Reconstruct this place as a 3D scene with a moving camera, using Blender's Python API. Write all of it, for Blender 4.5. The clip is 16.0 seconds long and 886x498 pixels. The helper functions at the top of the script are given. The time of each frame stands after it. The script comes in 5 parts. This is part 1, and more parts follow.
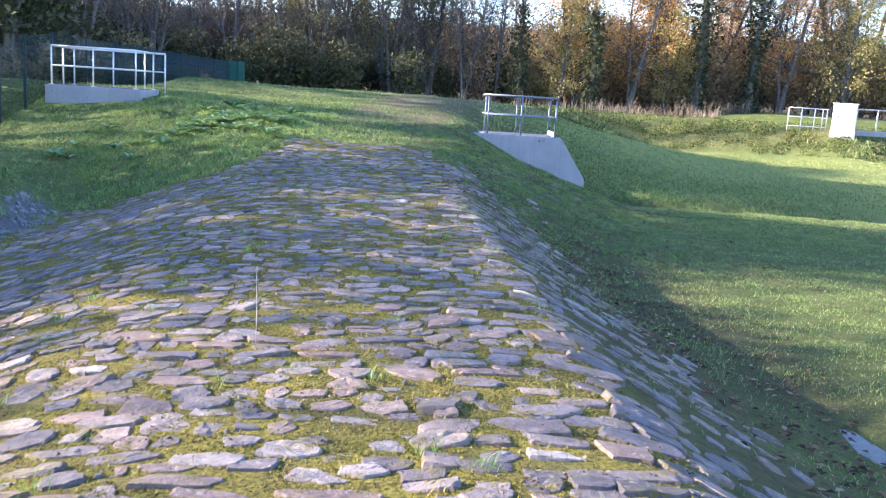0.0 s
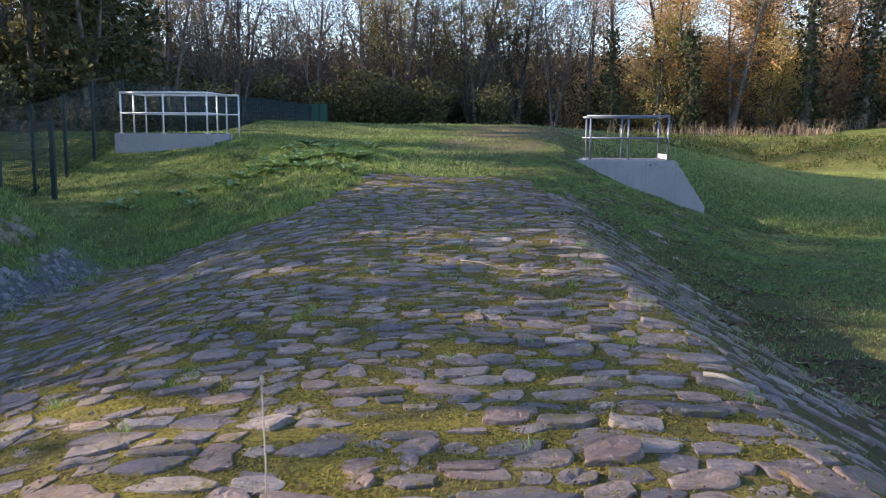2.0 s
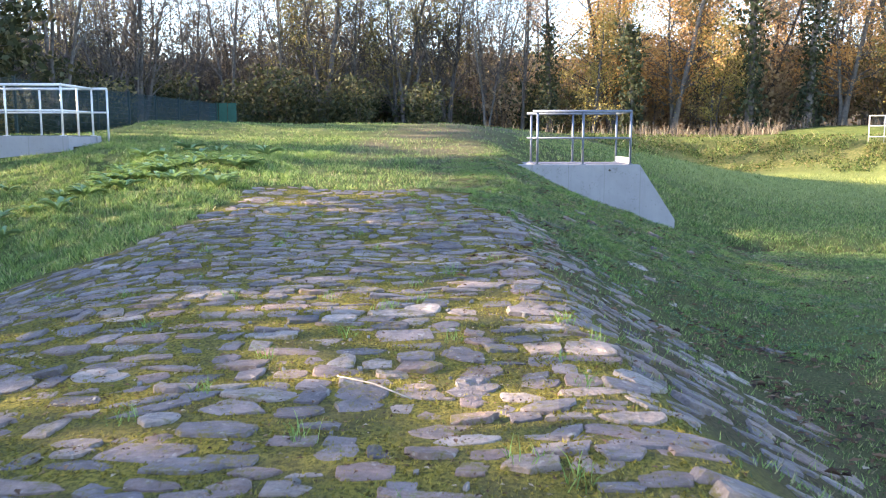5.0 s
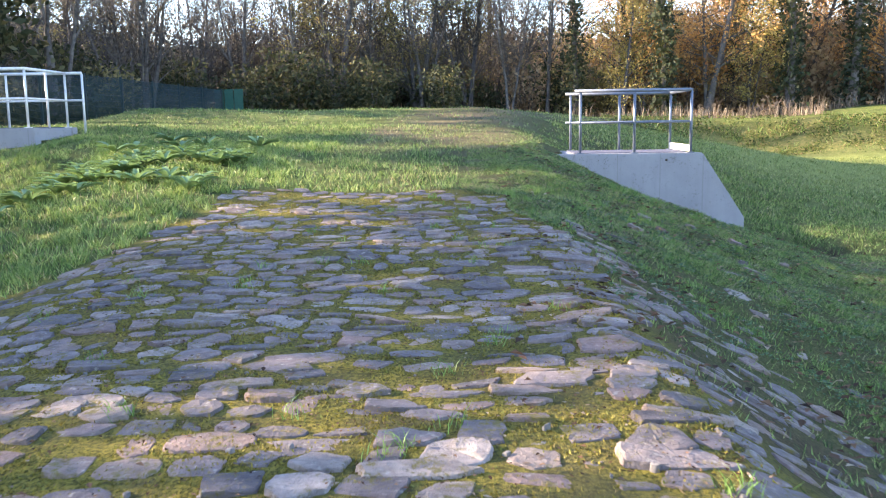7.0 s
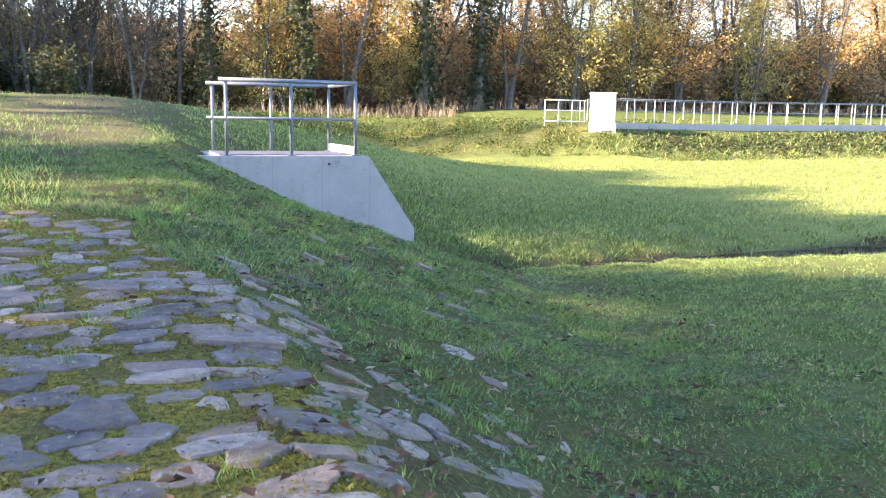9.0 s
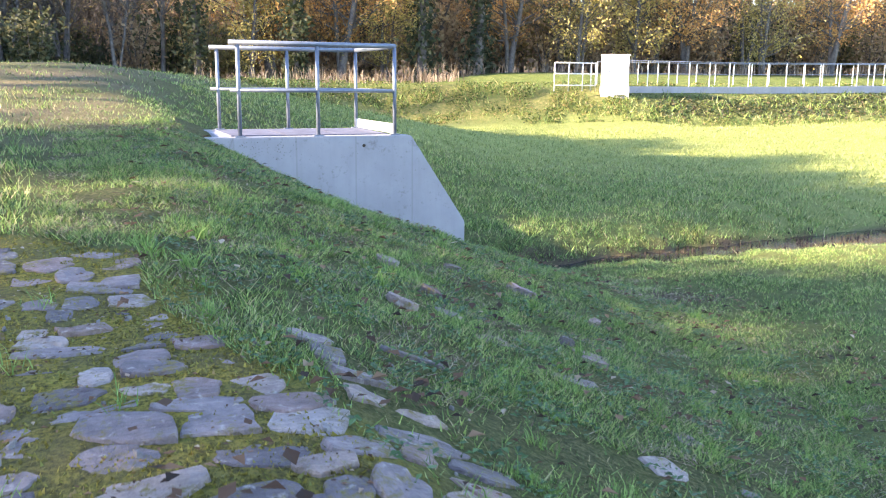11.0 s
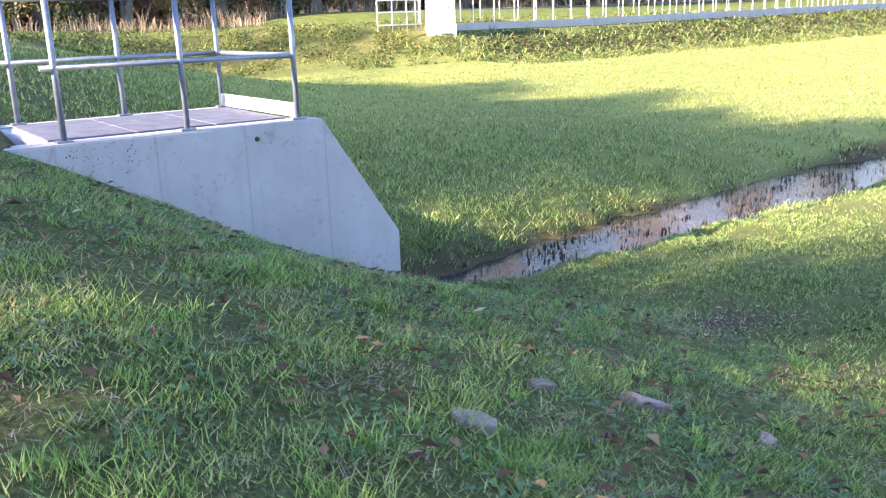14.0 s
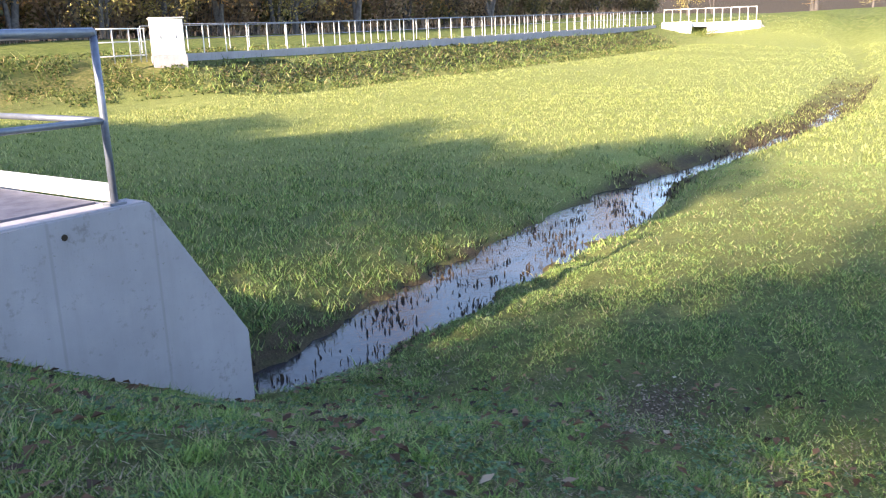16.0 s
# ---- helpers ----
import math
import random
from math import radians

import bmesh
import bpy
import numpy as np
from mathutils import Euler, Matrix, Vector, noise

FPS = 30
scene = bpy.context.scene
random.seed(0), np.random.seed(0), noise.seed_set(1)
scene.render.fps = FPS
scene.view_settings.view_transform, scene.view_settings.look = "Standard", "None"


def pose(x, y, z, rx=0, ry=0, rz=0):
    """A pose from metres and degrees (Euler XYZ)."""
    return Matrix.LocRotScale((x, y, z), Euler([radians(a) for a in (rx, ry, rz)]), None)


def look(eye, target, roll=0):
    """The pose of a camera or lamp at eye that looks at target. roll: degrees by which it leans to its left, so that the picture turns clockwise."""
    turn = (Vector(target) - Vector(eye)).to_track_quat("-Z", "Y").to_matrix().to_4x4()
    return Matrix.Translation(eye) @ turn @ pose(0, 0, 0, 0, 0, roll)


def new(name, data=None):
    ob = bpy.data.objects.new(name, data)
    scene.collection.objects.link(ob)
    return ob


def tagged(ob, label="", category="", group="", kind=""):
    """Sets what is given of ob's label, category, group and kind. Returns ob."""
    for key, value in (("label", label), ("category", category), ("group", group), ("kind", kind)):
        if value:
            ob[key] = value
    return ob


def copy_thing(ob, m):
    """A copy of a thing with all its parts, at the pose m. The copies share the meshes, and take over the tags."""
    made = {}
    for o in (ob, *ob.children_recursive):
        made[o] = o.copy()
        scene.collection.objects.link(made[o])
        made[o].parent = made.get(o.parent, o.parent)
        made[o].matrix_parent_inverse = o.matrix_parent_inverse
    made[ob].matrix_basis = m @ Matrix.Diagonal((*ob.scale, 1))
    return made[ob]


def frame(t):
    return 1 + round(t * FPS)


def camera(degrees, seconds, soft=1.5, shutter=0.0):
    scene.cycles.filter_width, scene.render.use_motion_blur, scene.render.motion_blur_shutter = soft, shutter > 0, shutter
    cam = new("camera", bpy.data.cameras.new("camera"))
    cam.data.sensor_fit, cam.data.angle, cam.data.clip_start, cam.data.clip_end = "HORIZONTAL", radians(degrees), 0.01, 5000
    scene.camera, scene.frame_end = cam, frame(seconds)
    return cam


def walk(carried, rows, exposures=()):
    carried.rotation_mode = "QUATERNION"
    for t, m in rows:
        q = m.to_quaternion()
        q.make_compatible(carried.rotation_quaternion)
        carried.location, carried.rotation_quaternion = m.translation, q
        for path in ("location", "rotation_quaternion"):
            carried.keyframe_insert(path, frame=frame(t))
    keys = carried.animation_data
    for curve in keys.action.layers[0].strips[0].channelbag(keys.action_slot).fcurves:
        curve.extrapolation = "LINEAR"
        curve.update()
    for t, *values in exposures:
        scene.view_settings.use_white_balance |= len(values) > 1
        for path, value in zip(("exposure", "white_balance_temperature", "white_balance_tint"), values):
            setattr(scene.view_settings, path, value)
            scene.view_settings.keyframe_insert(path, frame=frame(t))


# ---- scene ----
cam = camera(54.6, 16.0, 1.1, 0.25)
METRES, EYE, TILT, LEAN, TURN = 20.0, 1.66, 0.0, 0.0, 0.0
ROWS = [
    (0.0, 0.0, 0.0, 0.0, 0.64, -10.03, -3.61),
    (0.5, -0.0024, 0.0318, -0.0036, 0.69, -8.85, -1.64),
    (1.0, -0.0098, 0.0639, -0.0073, 8.15, -6.91, -1.81),
    (1.5, -0.01, 0.0964, -0.0117, 6.64, -5.51, -0.7),
    (2.0, -0.0137, 0.1289, -0.0166, 6.28, -7.58, -0.33),
    (2.5, -0.0141, 0.1631, -0.0195, 0.77, -6.24, 0.13),
    (3.0, -0.0167, 0.198, -0.0215, 3.01, -6.21, -0.04),
    (3.2, -0.0168, 0.2118, -0.0213, 1.96, -5.84, -0.04),
    (5.3, -0.0180, 0.3565, -0.0189, 1.73, -7.59, 0.05),
    (5.5, -0.0181, 0.3703, -0.0187, 1.14, -7.67, 0.13),
    (6.0, -0.0217, 0.4042, -0.0179, 2.96, -8.01, 0.0),
    (6.5, -0.0247, 0.4375, -0.0176, 1.82, -8.57, 0.5),
    (7.0, -0.0279, 0.471, -0.0177, 3.06, -8.37, 0.83),
    (7.5, -0.0293, 0.5035, -0.0179, 3.26, -8.4, 0.55),
    (8.0, -0.0269, 0.5357, -0.0175, 2.6, -8.3, 1.74),
    (8.5, -0.0249, 0.5665, -0.0174, -11.15, -8.9, -0.49),
    (8.6, -0.0246, 0.5728, -0.0175, -17.48, -8.55, -1.11),
    (8.7, -0.0243, 0.5792, -0.0176, -20.64, -8.42, -1.35),
    (9.0, -0.0233, 0.5982, -0.0179, -20.72, -8.59, -1.03),
    (9.5, -0.0268, 0.6295, -0.0175, -19.49, -9.04, -1.11),
    (9.7, -0.0269, 0.6419, -0.0171, -19.86, -9.10, -0.90),
    (11.8, -0.0274, 0.7717, -0.0127, -26.39, -13.31, 0.22),
    (12.0, -0.0275, 0.7841, -0.0123, -32.1, -13.05, 0.46),
    (12.5, -0.0249, 0.8157, -0.011, -33.22, -13.46, 1.7),
    (13.0, -0.025, 0.8452, -0.0094, -33.14, -13.86, 1.62),
    (13.5, -0.0204, 0.8727, -0.0078, -34.53, -14.5, 1.86),
    (14.0, -0.0187, 0.8995, -0.0061, -35.71, -15.05, 1.71),
    (14.5, -0.0168, 0.9249, -0.0031, -39.35, -15.23, 2.56),
    (15.0, -0.0142, 0.9499, 0.0009, -44.02, -13.87, 2.91),
    (15.5, -0.0135, 0.9723, 0.0038, -53.8, -14.52, 1.95),
    (16.0, -0.0122, 0.9941, 0.0038, -54.39, -14.09, 1.99),
]
EXPOSURES = [(0.0, 2.1, 5600, 21), (0.5, 1.98, 5600, 21), (1.0, 1.58, 6050, 22), (1.5, 1.1, 6300, 21), (2.5, 1.38, 6400, 19), (3.2, 1.45, 6500, 18), (5.3, 2.34, 6600, 18), (7.0, 2.25, 6550, 19), (9.5, 2.5, 6750, 17), (12.0, 2.6, 6450, 22), (14.5, 2.42, 6400, 22), (15.5, 2.12, 6450, 22), (16.0, 1.86, 6550, 22)]
walk(cam, [(t, pose(0, 0, EYE, TILT, LEAN, TURN) @ pose(METRES * x, METRES * y, METRES * z, 90 + pitch, roll, yaw)) for t, x, y, z, yaw, pitch, roll in ROWS],
     exposures=EXPOSURES)

# ---- light ----
SUN_AZ, SUN_EL = -87.0, 20.0          # degrees from +y towards +x, and above the horizon
world = bpy.data.worlds.new("sky")
scene.world = world
world.use_nodes = True
wn = world.node_tree.nodes
sky = wn.new("ShaderNodeTexSky")
sky.sky_type, sky.sun_disc = "NISHITA", False
sky.sun_elevation, sky.sun_rotation = radians(SUN_EL), radians(SUN_AZ)
sky.air_density, sky.dust_density, sky.ozone_density = 1.0, 0.35, 2.0
world.node_tree.links.new(sky.outputs[0], wn["Background"].inputs[0])
wn["Background"].inputs[1].default_value = 0.15
SUN_DIR = Vector((math.sin(radians(SUN_AZ)) * math.cos(radians(SUN_EL)), math.cos(radians(SUN_AZ)) * math.cos(radians(SUN_EL)), math.sin(radians(SUN_EL))))
sun = new("sun", bpy.data.lights.new("sun", "SUN"))
sun.data.energy, sun.data.angle, sun.data.color = 6.0, radians(0.6), (1.0, 0.83, 0.58)
sun.matrix_world = look(SUN_DIR * 100, (0, 0, 0))


# ---- materials ----
class Mat:
    """A small builder of node materials."""

    def __init__(self, name, rough=0.8, metal=0.0, spec=0.4):
        self.m = bpy.data.materials.new(name)
        self.m.use_nodes = True
        self.t = self.m.node_tree
        self.b = self.t.nodes["Principled BSDF"]
        self.b.inputs["Roughness"].default_value = rough
        self.b.inputs["Metallic"].default_value = metal
        self.b.inputs["Specular IOR Level"].default_value = spec
        self.co = self.t.nodes.new("ShaderNodeTexCoord").outputs["Object"]

    def node(self, kind, **inputs):
        n = self.t.nodes.new(kind)
        for k, v in inputs.items():
            s = n.inputs[k.replace("_", " ")]
            if isinstance(v, bpy.types.NodeSocket):
                self.t.links.new(v, s)
            else:
                s.default_value = v
        return n

    def noise(self, scale, detail=4.0, rough=0.6, world_space=False):
        co = self.t.nodes.new("ShaderNodeNewGeometry").outputs["Position"] if world_space else self.co
        return self.node("ShaderNodeTexNoise", Vector=co, Scale=scale, Detail=detail, Roughness=rough).outputs["Fac"]

    def attr(self, name):
        n = self.t.nodes.new("ShaderNodeAttribute")
        n.attribute_name = name
        return n.outputs["Fac"]

    def ramp(self, fac, stops):
        n = self.t.nodes.new("ShaderNodeValToRGB")
        self.t.links.new(fac, n.inputs[0])
        e = n.color_ramp.elements
        while len(e) < len(stops):
            e.new(0.5)
        for el, (p, c) in zip(e, stops):
            el.position, el.color = p, (*c, 1)
        return n.outputs["Color"]

    def math(self, op, a, b=0.0, clamp=False):
        n = self.t.nodes.new("ShaderNodeMath")
        n.operation, n.use_clamp = op, clamp
        for i, v in enumerate((a, b)):
            if isinstance(v, bpy.types.NodeSocket):
                self.t.links.new(v, n.inputs[i])
            else:
                n.inputs[i].default_value = v
        return n.outputs[0]

    def mix(self, fac, a, b, blend="MIX"):
        n = self.t.nodes.new("ShaderNodeMixRGB")
        n.blend_type = blend
        for i, v in enumerate((fac, a, b)):
            if isinstance(v, bpy.types.NodeSocket):
                self.t.links.new(v, n.inputs[i])
            else:
                n.inputs[i].default_value = v if i == 0 else (*v, 1)
        return n.outputs[0]

    def color(self, c):
        if isinstance(c, bpy.types.NodeSocket):
            self.t.links.new(c, self.b.inputs["Base Color"])
        else:
            self.b.inputs["Base Color"].default_value = (*c, 1)
        return self

    def rough(self, r):
        self.t.links.new(r, self.b.inputs["Roughness"])
        return self

    def bump(self, h, strength=0.5, dist=0.01):
        n = self.node("ShaderNodeBump", Strength=strength, Distance=dist, Height=h)
        self.t.links.new(n.outputs[0], self.b.inputs["Normal"])
        return self

    def random(self):
        return self.t.nodes.new("ShaderNodeObjectInfo").outputs["Random"]

    def island(self):
        return self.t.nodes.new("ShaderNodeNewGeometry").outputs["Random Per Island"]


def ground_material():
    m = Mat("ground_cover", 0.95, 0, 0.15)
    fine, mid, big = m.noise(38, 5, 0.7), m.noise(3.1, 5, 0.65), m.noise(0.35, 4)
    grass = m.ramp(fine, ((0.25, (0.028, 0.052, 0.016)), (0.5, (0.10, 0.15, 0.036)), (0.75, (0.25, 0.28, 0.085))))
    grass = m.mix(m.ramp(mid, ((0.40, (0, 0, 0)), (0.64, (0.8, 0.8, 0.8)))), grass, (0.23, 0.24, 0.085))
    grass = m.mix(m.ramp(m.noise(6.5, 5, 0.7), ((0.5, (0, 0, 0)), (0.7, (0.8, 0.8, 0.8)))), grass, (0.04, 0.055, 0.018))
    blot = m.math("MULTIPLY", m.noise(1.7, 5, 0.7), m.noise(12, 4, 0.7))
    grass = m.mix(m.ramp(blot, ((0.22, (0, 0, 0)), (0.34, (0.85, 0.85, 0.85)))), grass, (0.035, 0.05, 0.018))
    grass = m.mix(m.ramp(big, ((0.4, (0, 0, 0)), (0.62, (0.5, 0.5, 0.5)))), grass, (0.115, 0.15, 0.03))
    soil = m.ramp(fine, ((0.3, (0.035, 0.026, 0.017)), (0.7, (0.12, 0.09, 0.055))))
    moss = m.ramp(m.noise(44, 6, 0.75), ((0.34, (0.03, 0.026, 0.012)), (0.46, (0.12, 0.11, 0.024)), (0.58, (0.27, 0.225, 0.042)), (0.74, (0.14, 0.10, 0.045))))
    moss = m.mix(m.ramp(m.noise(2.4, 4), ((0.42, (0, 0, 0)), (0.62, (0.6, 0.6, 0.6)))), moss, (0.085, 0.075, 0.04))
    track = m.ramp(fine, ((0.3, (0.075, 0.06, 0.035)), (0.7, (0.20, 0.165, 0.10))))
    gravel = m.ramp(m.noise(60, 3), ((0.35, (0.06, 0.057, 0.058)), (0.6, (0.19, 0.18, 0.182))))
    c = grass
    # Thatch and soil, coloured darker to paint the shade between grass blades.
    shaded_thatch = m.ramp(fine, ((0.3, (0.02, 0.024, 0.01)), (0.5, (0.065, 0.07, 0.026)), (0.72, (0.18, 0.16, 0.075))))
    # Meadow grass made paler, with the basin's sunlight put into its colour.
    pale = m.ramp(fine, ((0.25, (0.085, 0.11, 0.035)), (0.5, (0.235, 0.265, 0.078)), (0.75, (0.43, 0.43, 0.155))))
    for name, col in (("meadow", pale), ("shaded_sward", shaded_thatch), ("bare", soil), ("rough", m.ramp(m.noise(7, 5, 0.7), ((0.3, (0.06, 0.07, 0.022)), (0.5, (0.14, 0.145, 0.045)), (0.7, (0.27, 0.22, 0.10))))), ("track", track), ("moss", moss), ("gravel", gravel)):
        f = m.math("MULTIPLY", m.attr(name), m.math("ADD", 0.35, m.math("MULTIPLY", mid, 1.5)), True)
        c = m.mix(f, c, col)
    m.color(c)
    m.bump(m.math("ADD", fine, mid), 0.9, 0.03)
    return m.m


def concrete_material():
    m = Mat("concrete", 0.85, 0, 0.3)
    c = m.ramp(m.noise(1.3, 6, 0.65), ((0.3, (0.29, 0.285, 0.31)), (0.7, (0.37, 0.365, 0.39))))
    streak = m.node("ShaderNodeMapping", Vector=m.co, Scale=(7.0, 7.0, 0.5)).outputs[0]
    s = m.node("ShaderNodeTexNoise", Vector=streak, Scale=1.0, Detail=5.0, Roughness=0.65).outputs["Fac"]
    c = m.mix(m.ramp(s, ((0.5, (0, 0, 0)), (0.72, (0.25, 0.25, 0.25)))), c, (0.24, 0.235, 0.24))
    joint = m.node("ShaderNodeTexWave", Vector=m.co, Scale=0.42, Distortion=0.0)
    joint.bands_direction = "X"
    c = m.mix(m.ramp(joint.outputs["Fac"], ((0.0, (0.35, 0.35, 0.35)), (0.003, (0, 0, 0)))), c, (0.2, 0.195, 0.185))
    grime = m.math("MULTIPLY", m.noise(3.2, 6, 0.75), m.noise(17, 5, 0.7))
    c = m.mix(m.ramp(grime, ((0.30, (0, 0, 0)), (0.40, (0.6, 0.6, 0.6)))), c, (0.17, 0.16, 0.15))
    spots = m.noise(26, 3, 0.6)
    c = m.mix(m.ramp(spots, ((0.66, (0, 0, 0)), (0.72, (0.7, 0.7, 0.7)))), c, (0.17, 0.16, 0.14))
    m.color(c).bump(m.noise(80, 4), 0.25, 0.004)
    return m.m


def plain(name, a, b, rough=0.7, scale=8.0, metal=0.0, bump=0.2, per_object=0.0, per_island=0.0, spec=0.35):
    """Two tones mottled into each other, with a lighter or darker copy by piece."""
    m = Mat(name, rough, metal, spec)
    c = m.ramp(m.noise(scale, 5, 0.65), ((0.32, a), (0.68, b)))
    if per_object or per_island:
        r = m.random() if per_object else m.island()
        k = per_object or per_island
        v = m.math("ADD", 1.0 - k, m.math("MULTIPLY", r, 2.0 * k))
        h = m.node("ShaderNodeHueSaturation", Hue=m.math("ADD", 0.5 - 0.03 * k, m.math("MULTIPLY", r, 0.06 * k)), Value=v, Color=c)
        c = h.outputs[0]
    m.color(c)
    if bump:
        m.bump(m.noise(scale * 6, 4), bump, 0.01)
    return m.m


def leaf_material(name, stops, through_light=0.42, gloss=0.7):
    """Thin foliage, lit through as well as from the front; each leaf takes its own tone."""
    m = Mat(name, gloss, 0, 0.35)
    c = m.ramp(m.island(), stops)
    m.color(c)
    tr = m.node("ShaderNodeBsdfTranslucent", Color=c)
    mx = m.node("ShaderNodeMixShader", Fac=through_light)
    m.t.links.new(m.b.outputs[0], mx.inputs[1])
    m.t.links.new(tr.outputs[0], mx.inputs[2])
    m.t.links.new(mx.outputs[0], m.t.nodes["Material Output"].inputs[0])
    return m.m


GROUND = ground_material()
CONCRETE = concrete_material()
# Galvanised steel with tree shade put into its colour, as sun reaches the railing.
STEEL = plain("shaded_galvanised_steel", (0.14, 0.165, 0.215), (0.21, 0.24, 0.30), 0.5, 14, 0.55, 0.1)
WHITE_STEEL = plain("pale_steel", (0.62, 0.63, 0.64), (0.78, 0.78, 0.78), 0.45, 14, 0.3, 0.1)
WHITE = plain("white_paint", (0.72, 0.72, 0.70), (0.84, 0.84, 0.82), 0.6, 3, 0, 0.1)
DECK = plain("deck_plate", (0.075, 0.08, 0.115), (0.13, 0.14, 0.19), 0.85, 6, 0.0, 0.2, spec=0.15)
GREEN_STEEL = plain("green_coated_steel", (0.014, 0.034, 0.038), (0.024, 0.05, 0.056), 0.5, 9, 0, 0.1)
GREEN_SHEET = plain("green_sheet", (0.02, 0.09, 0.07), (0.03, 0.12, 0.095), 0.5, 9, 0, 0.1)
BARK = plain("bark", (0.06, 0.055, 0.053), (0.17, 0.155, 0.145), 0.95, 5, 0, 0.8, 0.3)
PALE_BARK = plain("pale_bark", (0.07, 0.062, 0.056), (0.16, 0.145, 0.13), 0.95, 5, 0, 0.8, 0.3)
LEAF_BROWN = leaf_material("brown_leaf", ((0.0, (0.21, 0.145, 0.095)), (0.5, (0.36, 0.255, 0.155)), (1.0, (0.48, 0.37, 0.23))), 0.5)
# Brown leaf dulled and darkened to paint shade over the left and middle wood.
LEAF_DULL = leaf_material("shaded_brown_leaf", ((0.0, (0.075, 0.066, 0.056)), (0.5, (0.14, 0.12, 0.09)), (1.0, (0.25, 0.205, 0.14))), 0.35)
LEAF_ORANGE = leaf_material("orange_leaf", ((0.0, (0.42, 0.22, 0.09)), (0.5, (0.66, 0.38, 0.14)), (1.0, (0.78, 0.52, 0.20))), 0.5)
LEAF_YELLOW = leaf_material("yellow_leaf", ((0.0, (0.24, 0.21, 0.07)), (0.5, (0.45, 0.37, 0.12)), (1.0, (0.62, 0.50, 0.17))))
LEAF_OLIVE = leaf_material("olive_leaf", ((0.0, (0.11, 0.11, 0.05)), (0.5, (0.21, 0.19, 0.08)), (1.0, (0.34, 0.27, 0.12))))
LEAF_DARK = leaf_material("dark_leaf", ((0.0, (0.03, 0.042, 0.026)), (0.6, (0.06, 0.08, 0.042)), (1.0, (0.12, 0.125, 0.06))))
# Green leaf darkened so that sunlit crowns still look shaded.
LEAF_SHADE = leaf_material("shaded_green_leaf", ((0.0, (0.03, 0.04, 0.02)), (0.6, (0.07, 0.08, 0.035)), (1.0, (0.15, 0.135, 0.06))), 0.3)
REED = leaf_material("dry_reed", ((0.0, (0.13, 0.095, 0.07)), (0.5, (0.26, 0.20, 0.15)), (1.0, (0.46, 0.38, 0.29))))


# ---- building helpers ----
def mesh_data(name, verts, faces, mat, smooth=False):
    me = bpy.data.meshes.new(name)
    me.from_pydata(verts, [], faces)
    me.materials.append(mat)
    if smooth:
        me.shade_smooth()
    me.update()
    return me


def part(name, bm, material, parent, label=""):
    """Links a bmesh, or a ready mesh, as one object under a thing or a part."""
    if isinstance(bm, bmesh.types.BMesh):
        me = bpy.data.meshes.new(name)
        bm.to_mesh(me)
        bm.free()
        me.materials.append(material)
    else:
        me = bm
    ob = new(name, me)
    ob.parent = parent
    if label:
        ob["label"] = label
    return ob


def box(bm, lo, hi, bevel=0.0):
    m = Matrix.Translation([(a + b) / 2 for a, b in zip(lo, hi)]) @ Matrix.Diagonal([b - a for a, b in zip(lo, hi)] + [1])
    r = bmesh.ops.create_cube(bm, size=1, matrix=m)
    if bevel:
        edges = list({e for v in r["verts"] for e in v.link_edges})
        bmesh.ops.bevel(bm, geom=edges, offset=bevel, segments=2, affect="EDGES")
    return bm


def tube(bm, pts, r, sides=8):
    """A round bar along a line of points, its ends closed."""
    pts = [Vector(p) for p in pts]
    rings = []
    for i, p in enumerate(pts):
        d = (pts[min(i + 1, len(pts) - 1)] - pts[max(i - 1, 0)]).normalized()
        u = d.orthogonal().normalized() if abs(d.z) < 0.99 else Vector((1, 0, 0))
        v = d.cross(u).normalized()
        rings.append([bm.verts.new(p + (u * math.cos(a) + v * math.sin(a)) * r) for a in [2 * math.pi * k / sides for k in range(sides)]])
    for a, b in zip(rings, rings[1:]):
        for k in range(sides):
            f = bm.faces.new((a[k], a[(k + 1) % sides], b[(k + 1) % sides], b[k]))
            f.smooth = True
    bm.faces.new(rings[0][::-1])
    bm.faces.new(rings[-1])
    return bm


def prism(bm, outline, y0, y1, bevel=0.0):
    """A plate with the outline in x and z, from y0 to y1."""
    a = [bm.verts.new((x, y0, z)) for x, z in outline]
    b = [bm.verts.new((x, y1, z)) for x, z in outline]
    bm.faces.new(a)
    bm.faces.new(b[::-1])
    n = len(a)
    for i in range(n):
        bm.faces.new((a[(i + 1) % n], a[i], b[i], b[(i + 1) % n]))
    bmesh.ops.recalc_face_normals(bm, faces=bm.faces)
    if bevel:
        bmesh.ops.bevel(bm, geom=list(bm.edges), offset=bevel, segments=2, affect="EDGES")
    return bm


# ---- the ground ----
CREST = ((-40, 0.9), (-15, 0.6), (0, 0.36), (4, 0.1), (7, 0.02), (10, 0.06), (13.7, 0.13), (15.6, 0.2), (18, 0.36), (20.3, 0.50), (22, 0.66), (24, 0.84), (27, 1.10), (32, 1.62), (38, 1.55), (50, 1.35), (60, 1.3), (90, 1.3))
BASIN = ((1.5, -60), (1.3, 0), (1.05, 4), (0.78, 8), (0.42, 11), (0.15, 15), (0.05, 20), (0.3, 23.6), (0.2, 25), (-0.1, 28), (-0.3, 33), (1.5, 40), (4.8, 48), (8.0, 54.5), (12, 56.5), (23, 51), (30, 50.4), (76, 50.4), (78.5, 47), (80, 42), (90, 28), (108, 0), (108, -60))
